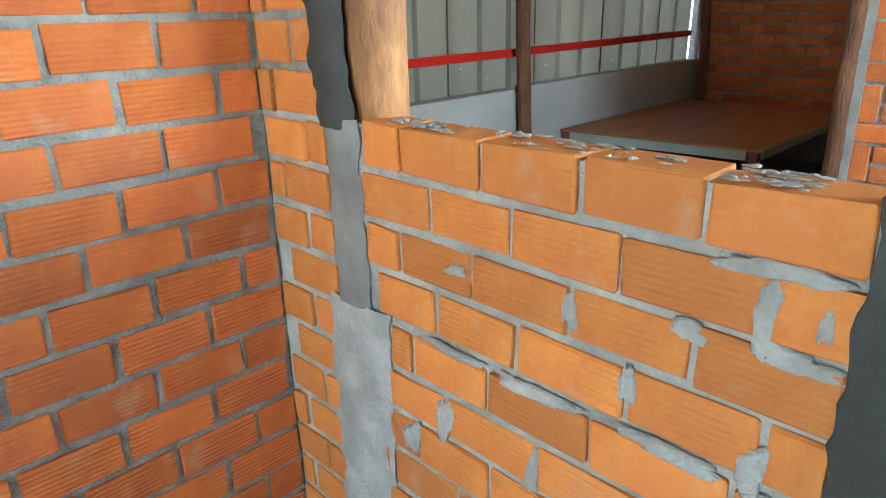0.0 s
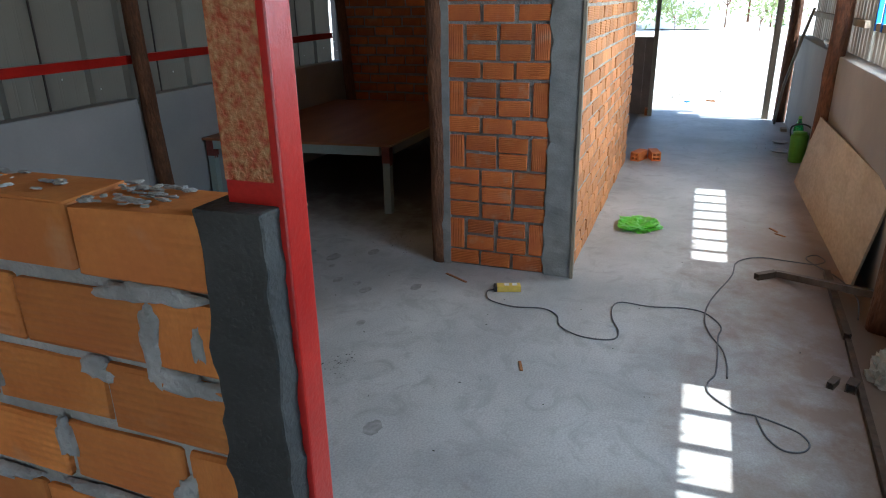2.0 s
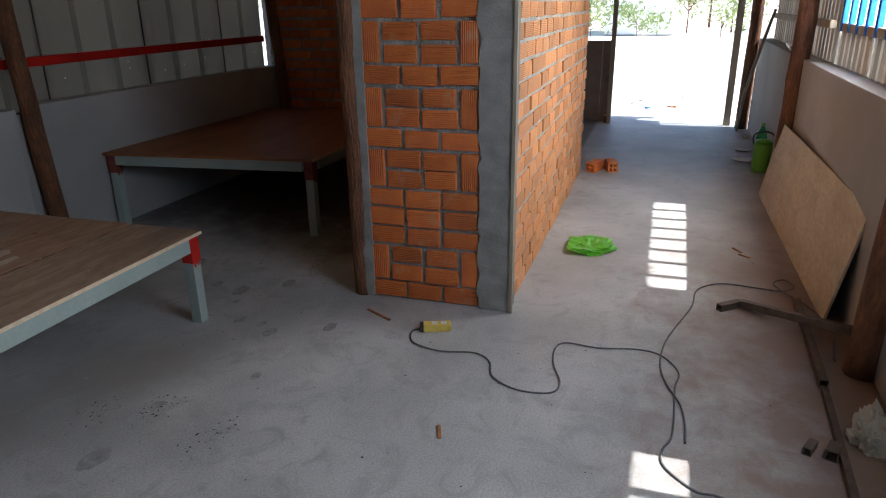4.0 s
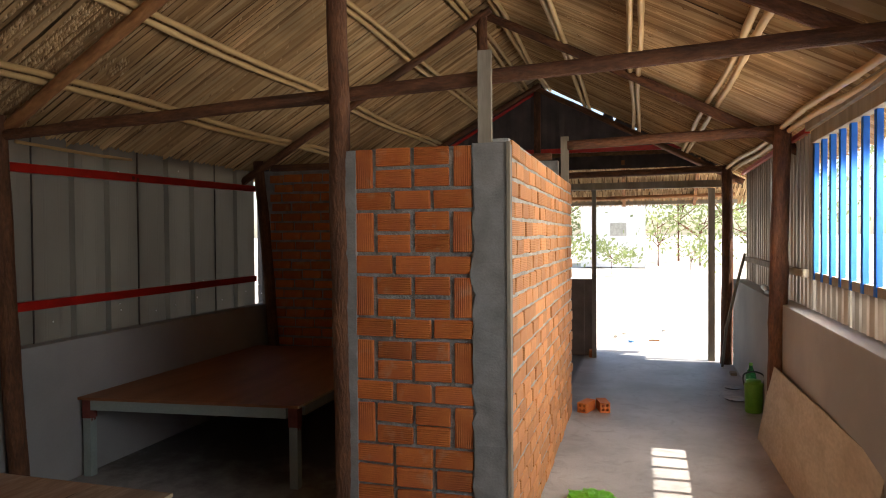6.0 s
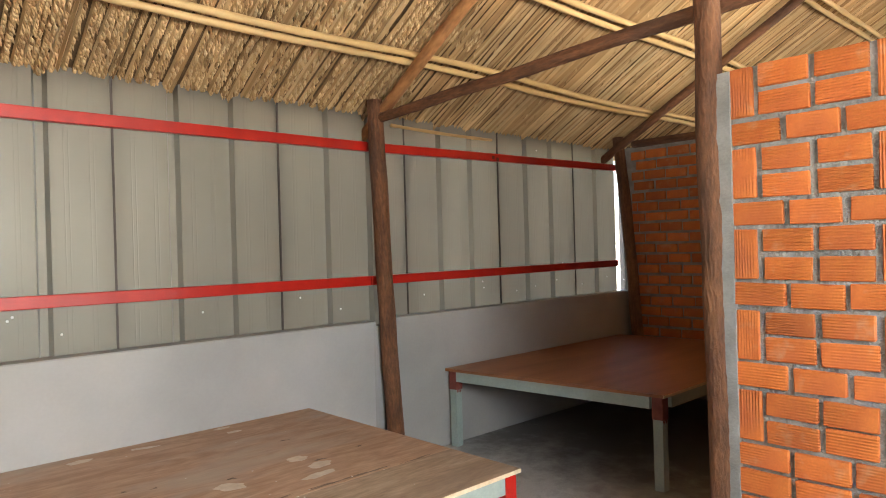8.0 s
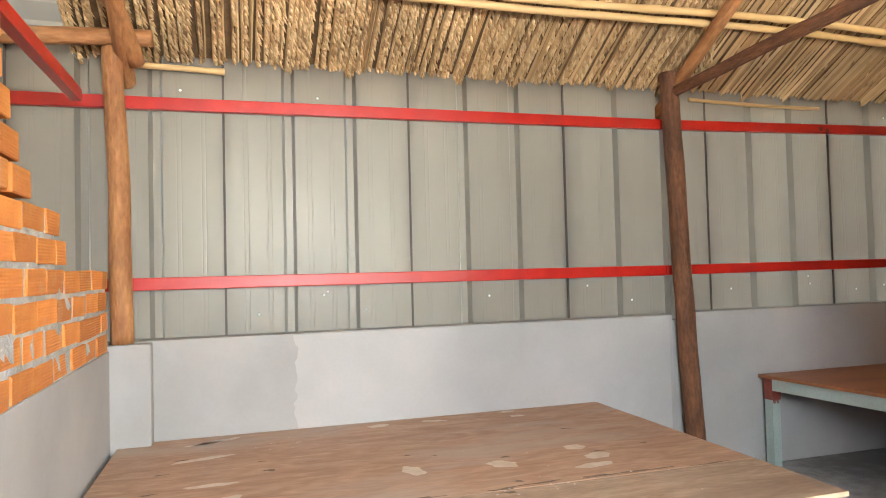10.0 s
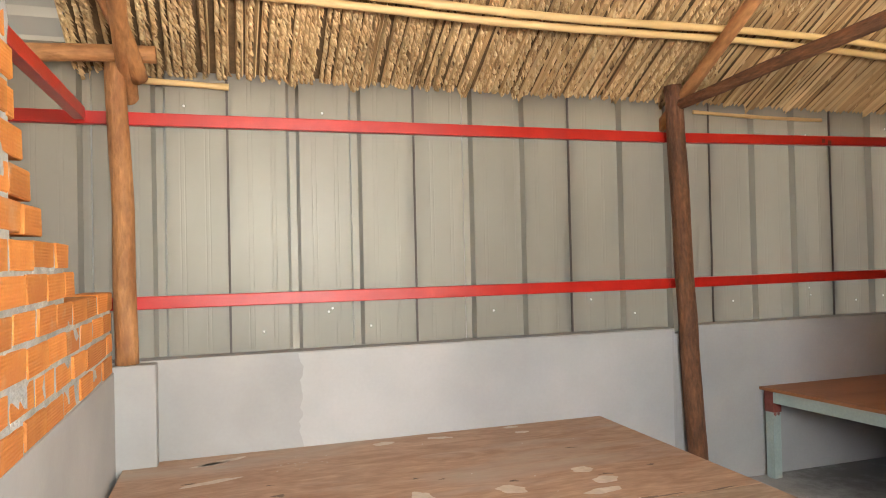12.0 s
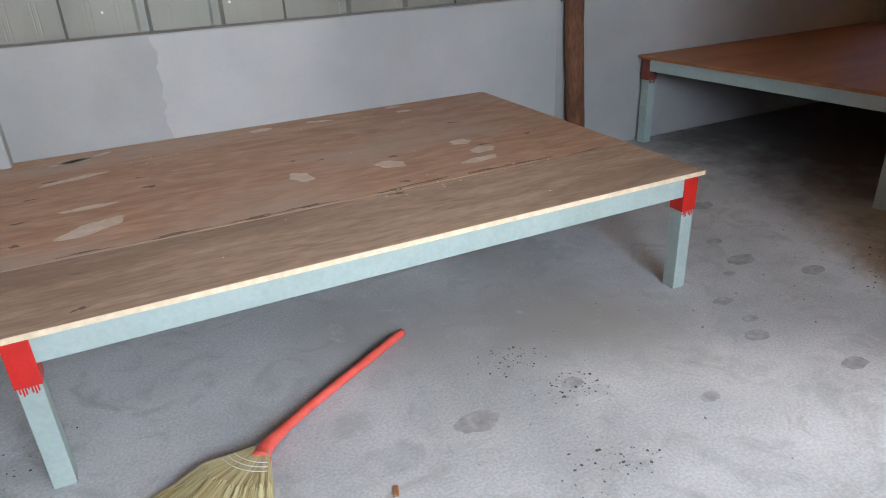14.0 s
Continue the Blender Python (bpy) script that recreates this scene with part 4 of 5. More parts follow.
tagged(finish("wall_end_west", bm, PLASTER), "assumed end wall out of view, plain plaster with a wide doorway", "wall", kind="structure")

# ---- far end: gable, lean-to, doorway ----
GX = 9.75
gable = tagged(empty("gable_east"), "dark corrugated gable with red steel edges", "wall", kind="structure")
bm = bmesh.new()
ys = [i * 0.05 for i in range(-16, 60)]
low, high = [], []
for i, y in enumerate(ys):
    gap = 0.10 if 0.55 < y < 1.3 else (0.06 if -0.1 < y <= 0.55 and i % 5 == 0 else -0.04)
    zt = max(2.24, slope_z(y, 0.115 - gap))
    off = 0.01 if i % 2 else 0.0
    low.append(bm.verts.new((GX + off, y, 2.24)))
    high.append(bm.verts.new((GX + off, y, zt + 0.001)))
for i in range(len(ys) - 1):
    bm.faces.new((low[i], low[i + 1], high[i + 1], high[i]))
bmesh.ops.solidify(bm, geom=bm.faces[:], thickness=0.002)
part("gable_sheet", bm, GABLE, gable)
for ye in (-0.75, 3.4):
    bm = bmesh.new()
    tube(bm, [(GX - 0.04, RIDGE_Y, slope_z(RIDGE_Y, 0.0)), (GX - 0.04, ye, slope_z(ye, 0.0))], 0.022, 4)
    part("edge_bar", bm, RED, gable)
part("upright", boxed(GX - 0.09, GX - 0.03, 1.32, 1.40, 2.0, 3.2, 0.004), LOG, gable)
part("girt", boxed(GX - 0.05, GX - 0.02, -0.7, 3.4, 2.44, 2.50, 0.004), RED, gable)
bm = bmesh.new()
box(bm, GX, GX + 0.1, 1.0, 3.6, 0, 2.26)
box(bm, 7.0, GX, 3.5, 3.6, 0, 2.1)
tagged(finish("wall_east", bm, GABLE), "dark plain wall closing the room behind the partition", "wall", kind="structure")


LEAN = 0.69


def lean_to():
    """A narrow thatched lean-to over the doorway: courses of leaf fringe on poles."""
    verts, faces = [], []
    rnd = random.Random(9)
    for row in range(6):
        x = GX + 0.02 + row * 0.12
        z = 2.33 - row * 0.0825
        for k in range(230):
            y = -1.1 + 2.9 * k / 230 + rnd.uniform(-0.01, 0.01)
            ln = rnd.uniform(0.13, 0.17)
            w = rnd.uniform(0.007, 0.013)
            i = len(verts)
            a = Vector((x + rnd.uniform(-0.01, 0.01), y, z))
            b = a + Vector((ln * 0.82, rnd.uniform(-0.015, 0.015), -ln * 0.57 - rnd.uniform(0, 0.012)))
            verts.extend((a + Vector((0, -w, 0)), a + Vector((0, w, 0)), b + Vector((0, w * 0.6, 0)), b + Vector((0, -w * 0.6, 0))))
            faces.append((i, i + 1, i + 2, i + 3))
    me = bpy.data.meshes.new("lean_to_thatch")
    me.from_pydata(verts, [], faces)
    me.materials.append(LEAF)
    ob = new("lean_to_thatch", me)
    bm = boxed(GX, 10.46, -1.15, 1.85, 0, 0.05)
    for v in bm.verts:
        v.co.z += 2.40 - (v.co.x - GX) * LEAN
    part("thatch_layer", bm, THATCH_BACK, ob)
    tagged(ob, "sunlit palm thatch of the lean-to over the doorway", "thatch", kind="stuff")
    for i, (x, z) in enumerate(((9.87, 2.215), (10.08, 2.06), (10.28, 1.93))):
        log("lean_to_pole", (x, -0.95, z), (x, 1.7, z - 0.03), 0.024, 0.024, 95 + i, "straight pole under the lean-to thatch", PALELOG if i else LOG, 0.0, "lean-to poles")
    for y in (0.35, -0.5):
        bm = boxed(GX, 10.44, y - 0.02, y + 0.02, -0.025, 0.025)
        for v in bm.verts:
            v.co.z += 2.31 - (v.co.x - GX) * LEAN
        tagged(finish("lean_to_rafter", bm, PALELOG), "pale sawn rafter of the lean-to", "beam")


lean_to()
bm = boxed(9.46, 9.52, -0.75, 1.0, 1.97, 2.05, 0.004)
tagged(finish("door_beam", bm, PLANK), "squared timber beam over the passage's end", "beam")
bm = boxed(10.42, 10.46, -1.0, 1.8, 1.83, 1.915, 0.004)
tagged(finish("door_lintel", bm, PLANK), "pale timber lintel of the far doorway", "beam")
plank("door_post", 9.50, 9.55, 0.65, 0.70, 0, 1.97, "slim timber door post", 4)
plank("door_post", 9.62, 9.67, -0.66, -0.59, 0, 1.97, "slim timber door post", 5)
for y in (0.75,):
    bm = boxed(9.66, 9.69, 0.665, 0.82, 0.0, 0.92, 0.004)
    tagged(finish("brown_board", bm, DARKBOARD), "dark brown board standing upright by the doorway", "board")
    bm = boxed(9.64, 9.665, 0.80, 1.02, 0.0, 0.92, 0.004)
    tagged(finish("brown_board", bm, DARKBOARD), "dark brown board standing upright by the doorway", "board")


# ---- beds ----
def bed(name, x0, x1, y0, y1, top, leg_spots, rails, ply, label, seam=None, askew=0.0):
    th = 0.016
    b = tagged(empty(name, (x0, y0, 0)), label, "bed platform")
    o = Vector((x0, y0, 0))

    def add(n, bmx, m, lab="", parent=None):
        for v in bmx.verts:
            v.co.x -= askew * (v.co.y - y0)
        bmesh.ops.translate(bmx, vec=-o, verts=bmx.verts[:])
        return part(n, bmx, m, parent or b, lab)

    spans = [(y0, y1)] if seam is None else [(y0, seam - 0.002), (seam + 0.002, y1)]
    for a, c in spans:
        bmx = boxed(x0, x1, a, c, top - th, top)
        add("board", bmx, PLY_GREY if seam and a == y0 else ply)
    bmx = boxed(x0 - 0.0015, x1 + 0.0015, y0 - 0.002, y0 + 0.004, top - th + 0.001, top - 0.001)
    add("board_edge", bmx, PLY_EDGE, "pale plywood edge")
    zt = top - th
    for (ax, bx, ay, by) in rails:
        add("side_rail", boxed(ax, bx, ay, by, zt - 0.064, zt - 0.001, 0.002), MINT, "mint-green side rail")
    for lx, ly in leg_spots:
        leg = add("leg", boxed(lx - 0.025, lx + 0.025, ly - 0.025, ly + 0.025, 0, zt - 0.004, 0.002), MINT, "mint-green leg")
        bmx = boxed(lx - 0.028, lx + 0.028, ly - 0.028, ly + 0.028, zt - 0.115, zt - 0.002, 0.002)
        # the alcove bed's joints take a deeper red that carries its shade
        add("bracket", bmx, RED if zt < 0.45 else RUST_SHADE_RED, "red-primed corner joint", leg)
        for k in range(7):  # brushed runs of red below the joint
            dx, run = -0.021 + 0.006 * k, 0.006 + 0.016 * abs(math.sin(k * 2.3 + lx * 5))
            add("paint_run", boxed(lx + dx, lx + dx + 0.0035, ly - 0.0262, ly - 0.0245, zt - 0.114 - run, zt - 0.113), RED if zt < 0.45 else RUST_SHADE_RED, "run of red primer", leg)
    return b


bed1 = bed("bed_platform", 1.555, 3.725, 1.990, 3.44, 0.418, [(1.772, 2.02), (3.675, 2.02), (1.772, 3.32), (3.67, 3.32)],
           [(1.797, 3.65, 1.996, 2.026), (3.66, 3.69, 2.055, 3.28), (1.82, 3.66, 3.36, 3.39), (2.7, 2.74, 2.0, 3.35)], PLY, "low plywood bed platform on a mint-green frame, patched with filler", 2.36)
bed2 = bed("bed_platform", 4.865, 6.86, 2.035, 3.442, 0.487, [(4.91, 2.08), (4.91, 3.40), (6.8, 2.08), (6.8, 3.40)],
           [(4.88, 4.91, 2.12, 3.37), (4.97, 6.76, 2.05, 2.08), (4.97, 6.76, 3.39, 3.42)], PLY_RED, "red-brown plywood bed platform on a mint-green frame", None, 0.106)
FILLER = mat("wood_filler", (0.56, 0.48, 0.40), (0.66, 0.58, 0.49), 25, 0.8, 0.1)
rnd = random.Random(8)
for i, (px, py, a, b, rz) in enumerate([(1.93, 3.34, 0.10, 0.022, 22), (1.885, 3.315, 0.09, 0.02, 18), (1.886, 3.08, 0.11, 0.024, 14), (2.60, 3.35, 0.05, 0.03, 0), (2.855, 3.35, 0.06, 0.02, -10), (3.225, 3.40, 0.045, 0.018, 0), (3.237, 3.30, 0.035, 0.022, 0), (2.581, 2.651, 0.04, 0.06, 10), (2.889, 2.614, 0.06, 0.042, -25), (3.22, 2.717, 0.05, 0.035, 10), (3.243, 2.589, 0.055, 0.04, 0), (3.177, 2.49, 0.075, 0.03, 6), (1.94, 2.55, 0.10, 0.05, 30), (1.93, 2.74, 0.09, 0.02, 0)]):
    bm = bmesh.new()
    n = 30
    ph = [rnd.uniform(0, 6.28) for _ in range(3)]
    vs = []
    for k in range(n):
        t = 6.2832 * k / n
        w = 0.9 + 0.1 * math.sin(2 * t + ph[0]) + 0.09 * math.sin(5 * t + ph[1]) + rnd.uniform(-0.06, 0.06)
        q = Matrix.Rotation(radians(rz), 2) @ Vector((a * math.cos(t) * w, b * math.sin(t) * w))
        vs.append(bm.verts.new((px + q.x - 1.555, py + q.y - 1.99, 0.4195)))
    bm.faces.new(vs)
    part("filler_patch", bm, FILLER, bed1, "pale dried filler patch")


SMUDGE = mat("dark_smudge", (0.13, 0.09, 0.065), (0.22, 0.155, 0.115), 30, 0.75, 0.1)
SPLASH = mat("white_splash", (0.6, 0.58, 0.54), (0.7, 0.68, 0.64), 30, 0.8, 0.1)
rnd = random.Random(18)


def mark(px, py, a, b, rz, material, name, label, lift):
    """A thin dirty mark with a broken outline on the bed's top."""
    bm = bmesh.new()
    n = 22
    ph = [rnd.uniform(0, 6.28) for _ in range(3)]
    vs = []
    for k in range(n):
        t = 6.2832 * k / n
        w = 0.75 + 0.22 * math.sin(3 * t + ph[0]) + 0.18 * math.sin(5 * t + ph[1]) + rnd.uniform(-0.15, 0.15)
        q = Matrix.Rotation(radians(rz), 2) @ Vector((a * math.cos(t) * w, b * math.sin(t) * w))
        vs.append(bm.verts.new((px + q.x - 1.555, py + q.y - 1.99, 0.418 + lift)))
    bm.faces.new(vs)
    part(name, bm, material, bed1, label)


for k in range(9):  # grime gathered along the joint of the two boards
    mark(1.95 + 0.2 * k + rnd.uniform(-0.05, 0.05), 2.37 + rnd.uniform(-0.01, 0.015), rnd.uniform(0.05, 0.13), rnd.uniform(0.006, 0.014), rnd.uniform(-3, 3), SMUDGE, "grime", "dark grime along the board joint", 0.0008 + 0.0001 * k)
for k in range(16):
    mark(rnd.uniform(1.65, 3.65), rnd.uniform(2.0, 3.38), rnd.uniform(0.012, 0.035), rnd.uniform(0.006, 0.016), rnd.uniform(-20, 20), SMUDGE, "grime", "small dark stain on the plywood", 0.0006)
for k in range(45):
    mark(*rnd.choice(((rnd.gauss(2.9, 0.25), rnd.gauss(2.36, 0.04)), (rnd.gauss(2.25, 0.08), rnd.gauss(3.2, 0.04)), (rnd.uniform(1.6, 3.65), rnd.uniform(2.0, 3.35)))), rnd.uniform(0.002, 0.007), rnd.uniform(0.002, 0.005), rnd.uniform(0, 90), SPLASH, "paint_fleck", "tiny white paint fleck", 0.0022)


# ---- loose things ----
def lathe(bm, prof, n=24, centre=(0, 0, 0)):
    c = Vector(centre)
    rings = [[bm.verts.new(c + Vector((r * math.cos(6.2832 * k / n), r * math.sin(6.2832 * k / n), z))) for k in range(n)] for r, z in prof]
    for a, b in zip(rings, rings[1:]):
        for k in range(n):
            bm.faces.new((a[k], a[(k + 1) % n], b[(k + 1) % n], b[k]))
    bm.faces.new(rings[0][::-1])
    bm.faces.new(rings[-1])
    return bm


def broom():
    end, neck = Vector((2.72, 2.19, 0.016)), Vector((2.22, 1.876, 0.03))
    d = (neck - end).normalized()
    side = Vector((-d.y, d.x, 0))
    b = tagged(empty("broom", (neck.x, neck.y, 0)), "straw hand broom with a red plastic-wrapped handle lying on the floor", "broom")
    o = Vector((neck.x, neck.y, 0))
    bm = bmesh.new()
    pts = smooth_path([end, end.lerp(neck, 0.35), end.lerp(neck, 0.75), neck + side * 0.012, neck + d * 0.05 + side * 0.035], 7)
    n = len(pts) - 1
    tube(bm, [p - o for p in pts], [0.013 + 0.013 * max(0, i / n - 0.6) / 0.4 for i in range(n + 1)], 12)
    part("handle", bm, BROOM_RED, b, "red plastic-wrapped handle", True)
    verts, faces = [], []
    rnd = random.Random(4)
    root = neck + d * 0.03 + side * 0.02
    axis = (d * 0.985 + side * 0.17).normalized()
    ax2 = Vector((-axis.y, axis.x, 0))
    for k in range(620):
        t = rnd.uniform(-0.64, 0.64)
        ln = 0.27 * (1 - 0.12 * abs(t)) * rnd.uniform(0.9, 1.03)
        dirn = axis * math.cos(t) + ax2 * math.sin(t)
        off = ax2 * (t * 0.035)
        a = root + off - o + Vector((0, 0, rnd.uniform(-0.015, 0.015)))
        m1 = a + dirn * ln * 0.5 + Vector((0, 0, rnd.uniform(-0.006, 0.01)))
        e = root + off + dirn * ln - o
        e.z = rnd.uniform(0.004, 0.022)
        w = Vector((-dirn.y, dirn.x, 0)) * rnd.uniform(0.0012, 0.0025)
        i = len(verts)
        verts.extend((a - w * 0.6, a + w * 0.6, m1 + w, m1 - w, e + w * 0.7, e - w * 0.7))
        faces.append((i, i + 1, i + 2, i + 3))
        faces.append((i + 3, i + 2, i + 4, i + 5))
    me = bpy.data.meshes.new("straw_head")
    me.from_pydata(verts, [], faces)
    me.materials.append(STRAW)
    hd = new("straw_head", me)
    hd.parent = b
    hd["label"] = "fan of pale straw"
    for k, r in enumerate((0.05, 0.065, 0.08)):
        bm = bmesh.new()
        tube(bm, [root - o + axis * r * math.cos(t) + ax2 * (r * 0.95 * math.sin(t)) + ax2 * (t * 0.03) + Vector((0, 0, 0.019)) for t in [x * 0.09 - 0.63 for x in range(15)]], 0.0009, 5)
        part("stitching", bm, WHITE, b)
    return b


broom()


def paint_can(place, r=0.078, h=0.18):
    c = tagged(empty("paint_can", place), "blue and white paint can with tin lid and red rim", "paint can")
    body = part("body", lathe(bmesh.new(), [(r - 0.002, 0), (r, 0.004), (r, h - 0.028), (r - 0.001, h - 0.024)], 36), CAN_BLUE, c, "blue printed can wall", True)
    part("rim", lathe(bmesh.new(), [(r + 0.0005, h - 0.03), (r + 0.003, h - 0.026), (r + 0.003, h - 0.012), (r - 0.002, h - 0.011)], 36), RED, c, "red rim", True)
    part("lid", lathe(bmesh.new(), [(r - 0.001, h - 0.011), (r - 0.001, h), (r - 0.008, h + 0.002), (r - 0.013, h), (r - 0.015, h - 0.004), (0.001, h - 0.0035)], 36), TIN, c, "dull tin lid", True)

    def panel(name, a0, a1, z0, z1, m, lift, label=""):
        bm = bmesh.new()
        n = 14
        for k in range(n + 1):
            t = radians(a0 + (a1 - a0) * k / n)
            bm.verts.new(((r + lift) * math.cos(t), (r + lift) * math.sin(t), z0))
            bm.verts.new(((r + lift) * math.cos(t), (r + lift) * math.sin(t), z1))
        bm.verts.ensure_lookup_table()
        for k in range(n):
            bm.faces.new((bm.verts[2 * k], bm.verts[2 * k + 2], bm.verts[2 * k + 3], bm.verts[2 * k + 1]))
        return part(name, bm, m, c, label)

    white = panel("label_panel", -60, 5, 0.035, 0.14, WHITE, 0.0008, "white text panel")
    for k in range(6):
        panel("text_line", -52, -10 + 8 * (k % 3 - 1), 0.125 - k * 0.013, 0.128 - k * 0.013, CABLE, 0.0014).parent = white
    panel("label_mark", -112, -92, 0.125, 0.15, YELLOW, 0.0012)
    panel("label_mark", -110, -96, 0.09, 0.115, WHITE, 0.0012)
    for k, ch in enumerate("S\u01a0N ALK"):
        if ch == " ":
            continue
        cu = bpy.data.curves.new("letter", "FONT")
        cu.body, cu.size, cu.extrude, cu.align_x = ch, 0.024, 0.0004, "CENTER"
        ob = new("letter", cu)
        ob.parent = body
        ob.data.materials.append(WHITE)
        a = -52 + k * 10.5
        t = radians(a)
        ob.matrix_basis = pose((r + 0.0012) * math.cos(t), (r + 0.0012) * math.sin(t), h - 0.056, 0, 0, a + 90) @ pose(0, 0, 0, 90, 0, 0)
    bm = bmesh.new()
    tube(bm, smooth_path([(0.03, r + 0.004, h - 0.05), (-0.05, r + 0.03, h - 0.03), (-r - 0.045, 0.03, h - 0.015), (-r - 0.02, -0.05, h - 0.035), (-0.03, -r - 0.004, h - 0.05)], 7), 0.004, 8)
    grip = part("handle", bm, WHITE, c, "white plastic carrying handle", True)
    bm = bmesh.new()
    bmesh.ops.create_uvsphere(bm, u_segments=12, v_segments=8, radius=0.011, matrix=Matrix.Translation((-0.03, -r - 0.004, h - 0.05)))
    part("handle_boss", bm, WHITE, grip, "", True)
    return c


paint_can((1.625, 1.645, 0))

# leaning plywood
bm = boxed(-1.08, 1.1, -0.006, 0.006, 0, 0.53, 0.001)
lean = tagged(finish("plywood_sheet", bm, PLY_PALE), "pale stained plywood sheet leaning on the plastered wall", "plywood sheet")
lean.matrix_world = pose(5.50, -0.612, 0.0, 10.5, 0, 1.6)


def square_tube(name, a, b, s, label, seed, elbow=None):
    thing = tagged(empty(name, a), label, "steel profile")
    a, b = Vector(a), Vector(b)
    L = (b - a).length
    d = (b - a).normalized()
    bm = bmesh.new()
    t = 0.003
    for x0, x1, z0, z1 in ((-s / 2, s / 2, 0, t), (-s / 2, s / 2, s - t, s), (-s / 2, -s / 2 + t, t, s - t), (s / 2 - t, s / 2, t, s - t)):
        box(bm, x0, x1, 0, L, z0, z1)
    rot = Matrix.Rotation(math.atan2(-d.x, d.y), 4, "Z") @ Matrix.Rotation(math.asin(d.z), 4, "X")
    bmesh.ops.transform(bm, matrix=rot, verts=bm.verts[:])
    part("tube", bm, STEEL, thing)
    if elbow:
        e = Vector(elbow) - a
        bm = bmesh.new()
        ang = math.atan2(-e.x, e.y)
        for x0, x1, z0, z1 in ((-s / 2, s / 2, 0, t), (-s / 2, s / 2, s - t, s), (-s / 2, -s / 2 + t, t, s - t), (s / 2 - t, s / 2, t, s - t)):
            box(bm, x0, x1, 0, e.length, z0, z1)
        bmesh.ops.transform(bm, matrix=Matrix.Rotation(ang, 4, "Z"), verts=bm.verts[:])
        part("tube_end", bm, STEEL, thing)
    return thing


square_tube("bent_steel_tube", (4.50, -0.325, 0.0), (4.10, -0.69, 0.10), 0.032, "dark bent steel tube lying across the passage floor", 1, (4.42, -0.228, 0))
square_tube("steel_tube", (3.83, -0.55, 0), (4.60, -0.578, 0), 0.03, "rusty square steel tube on the floor", 2)
square_tube("steel_tube", (2.5, -0.47, 0), (3.80, -0.548, 0), 0.022, "long thin rusty steel tube on the floor", 3)
square_tube("steel_offcut", (3.37, -0.485, 0), (3.43, -0.51, 0), 0.036, "short dark steel tube offcut", 4)
square_tube("steel_offcut", (3.38, -0.42, 0), (3.44, -0.45, 0), 0.026, "short rusty steel offcut", 5)


def floor_cable(name, pts, r, material, label):
    bm = bmesh.new()
    rnd = random.Random(len(pts))
    path = smooth_path([(x, y, r + 0.001) for x, y in pts], 6)
    tube(bm, path, r, 7)
    return tagged(finish(name, bm, material, smooth=True), label, "cable")


floor_cable("power_cable", [(3.88, 0.99), (3.84, 1.05), (3.76, 1.03), (3.72, 0.98), (3.697, 0.876), (3.721, 0.744), (3.67, 0.667), (3.562, 0.628), (3.496, 0.521), (3.508, 0.40), (3.588, 0.376), (3.72, 0.42), (3.85, 0.432), (3.91, 0.395), (3.901, 0.265), (3.932, 0.113), (3.906, 0.017), (3.789, -0.047), (3.672, -0.033), (3.50, -0.03), (3.351, -0.02), (3.274, 0.008), (3.194, 0.002), (3.107, -0.082), (3.10, -0.146), (3.07, -0.225), (3.035, -0.283), (2.98, -0.305), (2.93, -0.279), (2.92, -0.22), (2.983, -0.174), (3.09, -0.15)], 0.0034, CABLE, "thin grey power cable winding over the floor")
floor_cable("power_cable", [(3.332, -0.062), (3.43, -0.064), (3.56, -0.05), (3.67, -0.01), (3.77, 0.015), (3.88, 0.02), (4.02, 0.004), (4.17, -0.034), (4.43, -0.113), (4.64, -0.145), (4.75, -0.26), (4.738, -0.43), (4.73, -0.54), (4.80, -0.60), (4.885, -0.568), (4.83, -0.51), (4.74, -0.53), (4.55, -0.63), (4.3, -0.67), (4.05, -0.63)], 0.0036, CABLE, "thin grey cable looped beside the plywood")


def socket_box():
    s = tagged(empty("extension_socket", (3.885, 0.955, 0), 20), "small yellow extension socket lying on the floor", "extension socket")
    part("body", boxed(-0.025, 0.025, -0.06, 0.06, 0, 0.032, 0.005), YELLOW, s)
    part("end_cap", boxed(-0.024, 0.024, 0.06, 0.075, 0.002, 0.03, 0.003), BLACK, s, "dark end cap")
    for k in (-0.03, 0.01):
        part("socket_face", boxed(-0.014, 0.014, k - 0.012, k + 0.012, 0.0322, 0.0335), WHITE, s)
    return s


socket_box()


def crumpled(name, place, rx, ry, h, material, seed, label, category):
    bm = bmesh.new()
    bmesh.ops.create_icosphere(bm, subdivisions=4, radius=1.0)
    for v in bm.verts:
        q = v.co.copy()
        n = noise.noise(q * 1.7 + Vector((seed, 0, 0))) * 0.3 + abs(noise.noise(q * 4 + Vector((0, seed, 0)))) * 0.4 + abs(noise.noise(q * 9)) * 0.15
        v.co = Vector((q.x * rx * (0.8 + n), q.y * ry * (0.8 + n), max(0.0, q.z * 0.7 + 0.35) * h * (0.7 + 1.1 * n)))
    ob = finish(name, bm, material)
    ob.location = (*place, 0.001)
    return tagged(ob, label, category)


crumpled("plastic_bag", (5.12, 0.425), 0.17, 0.135, 0.045, GREEN_FILM, 3, "crumpled thin green plastic bag on the floor", "plastic bag")
crumpled("white_sack", (3.50, -0.63), 0.09, 0.075, 0.13, SACK, 6, "crumpled off-white sack by the wall", "sack")


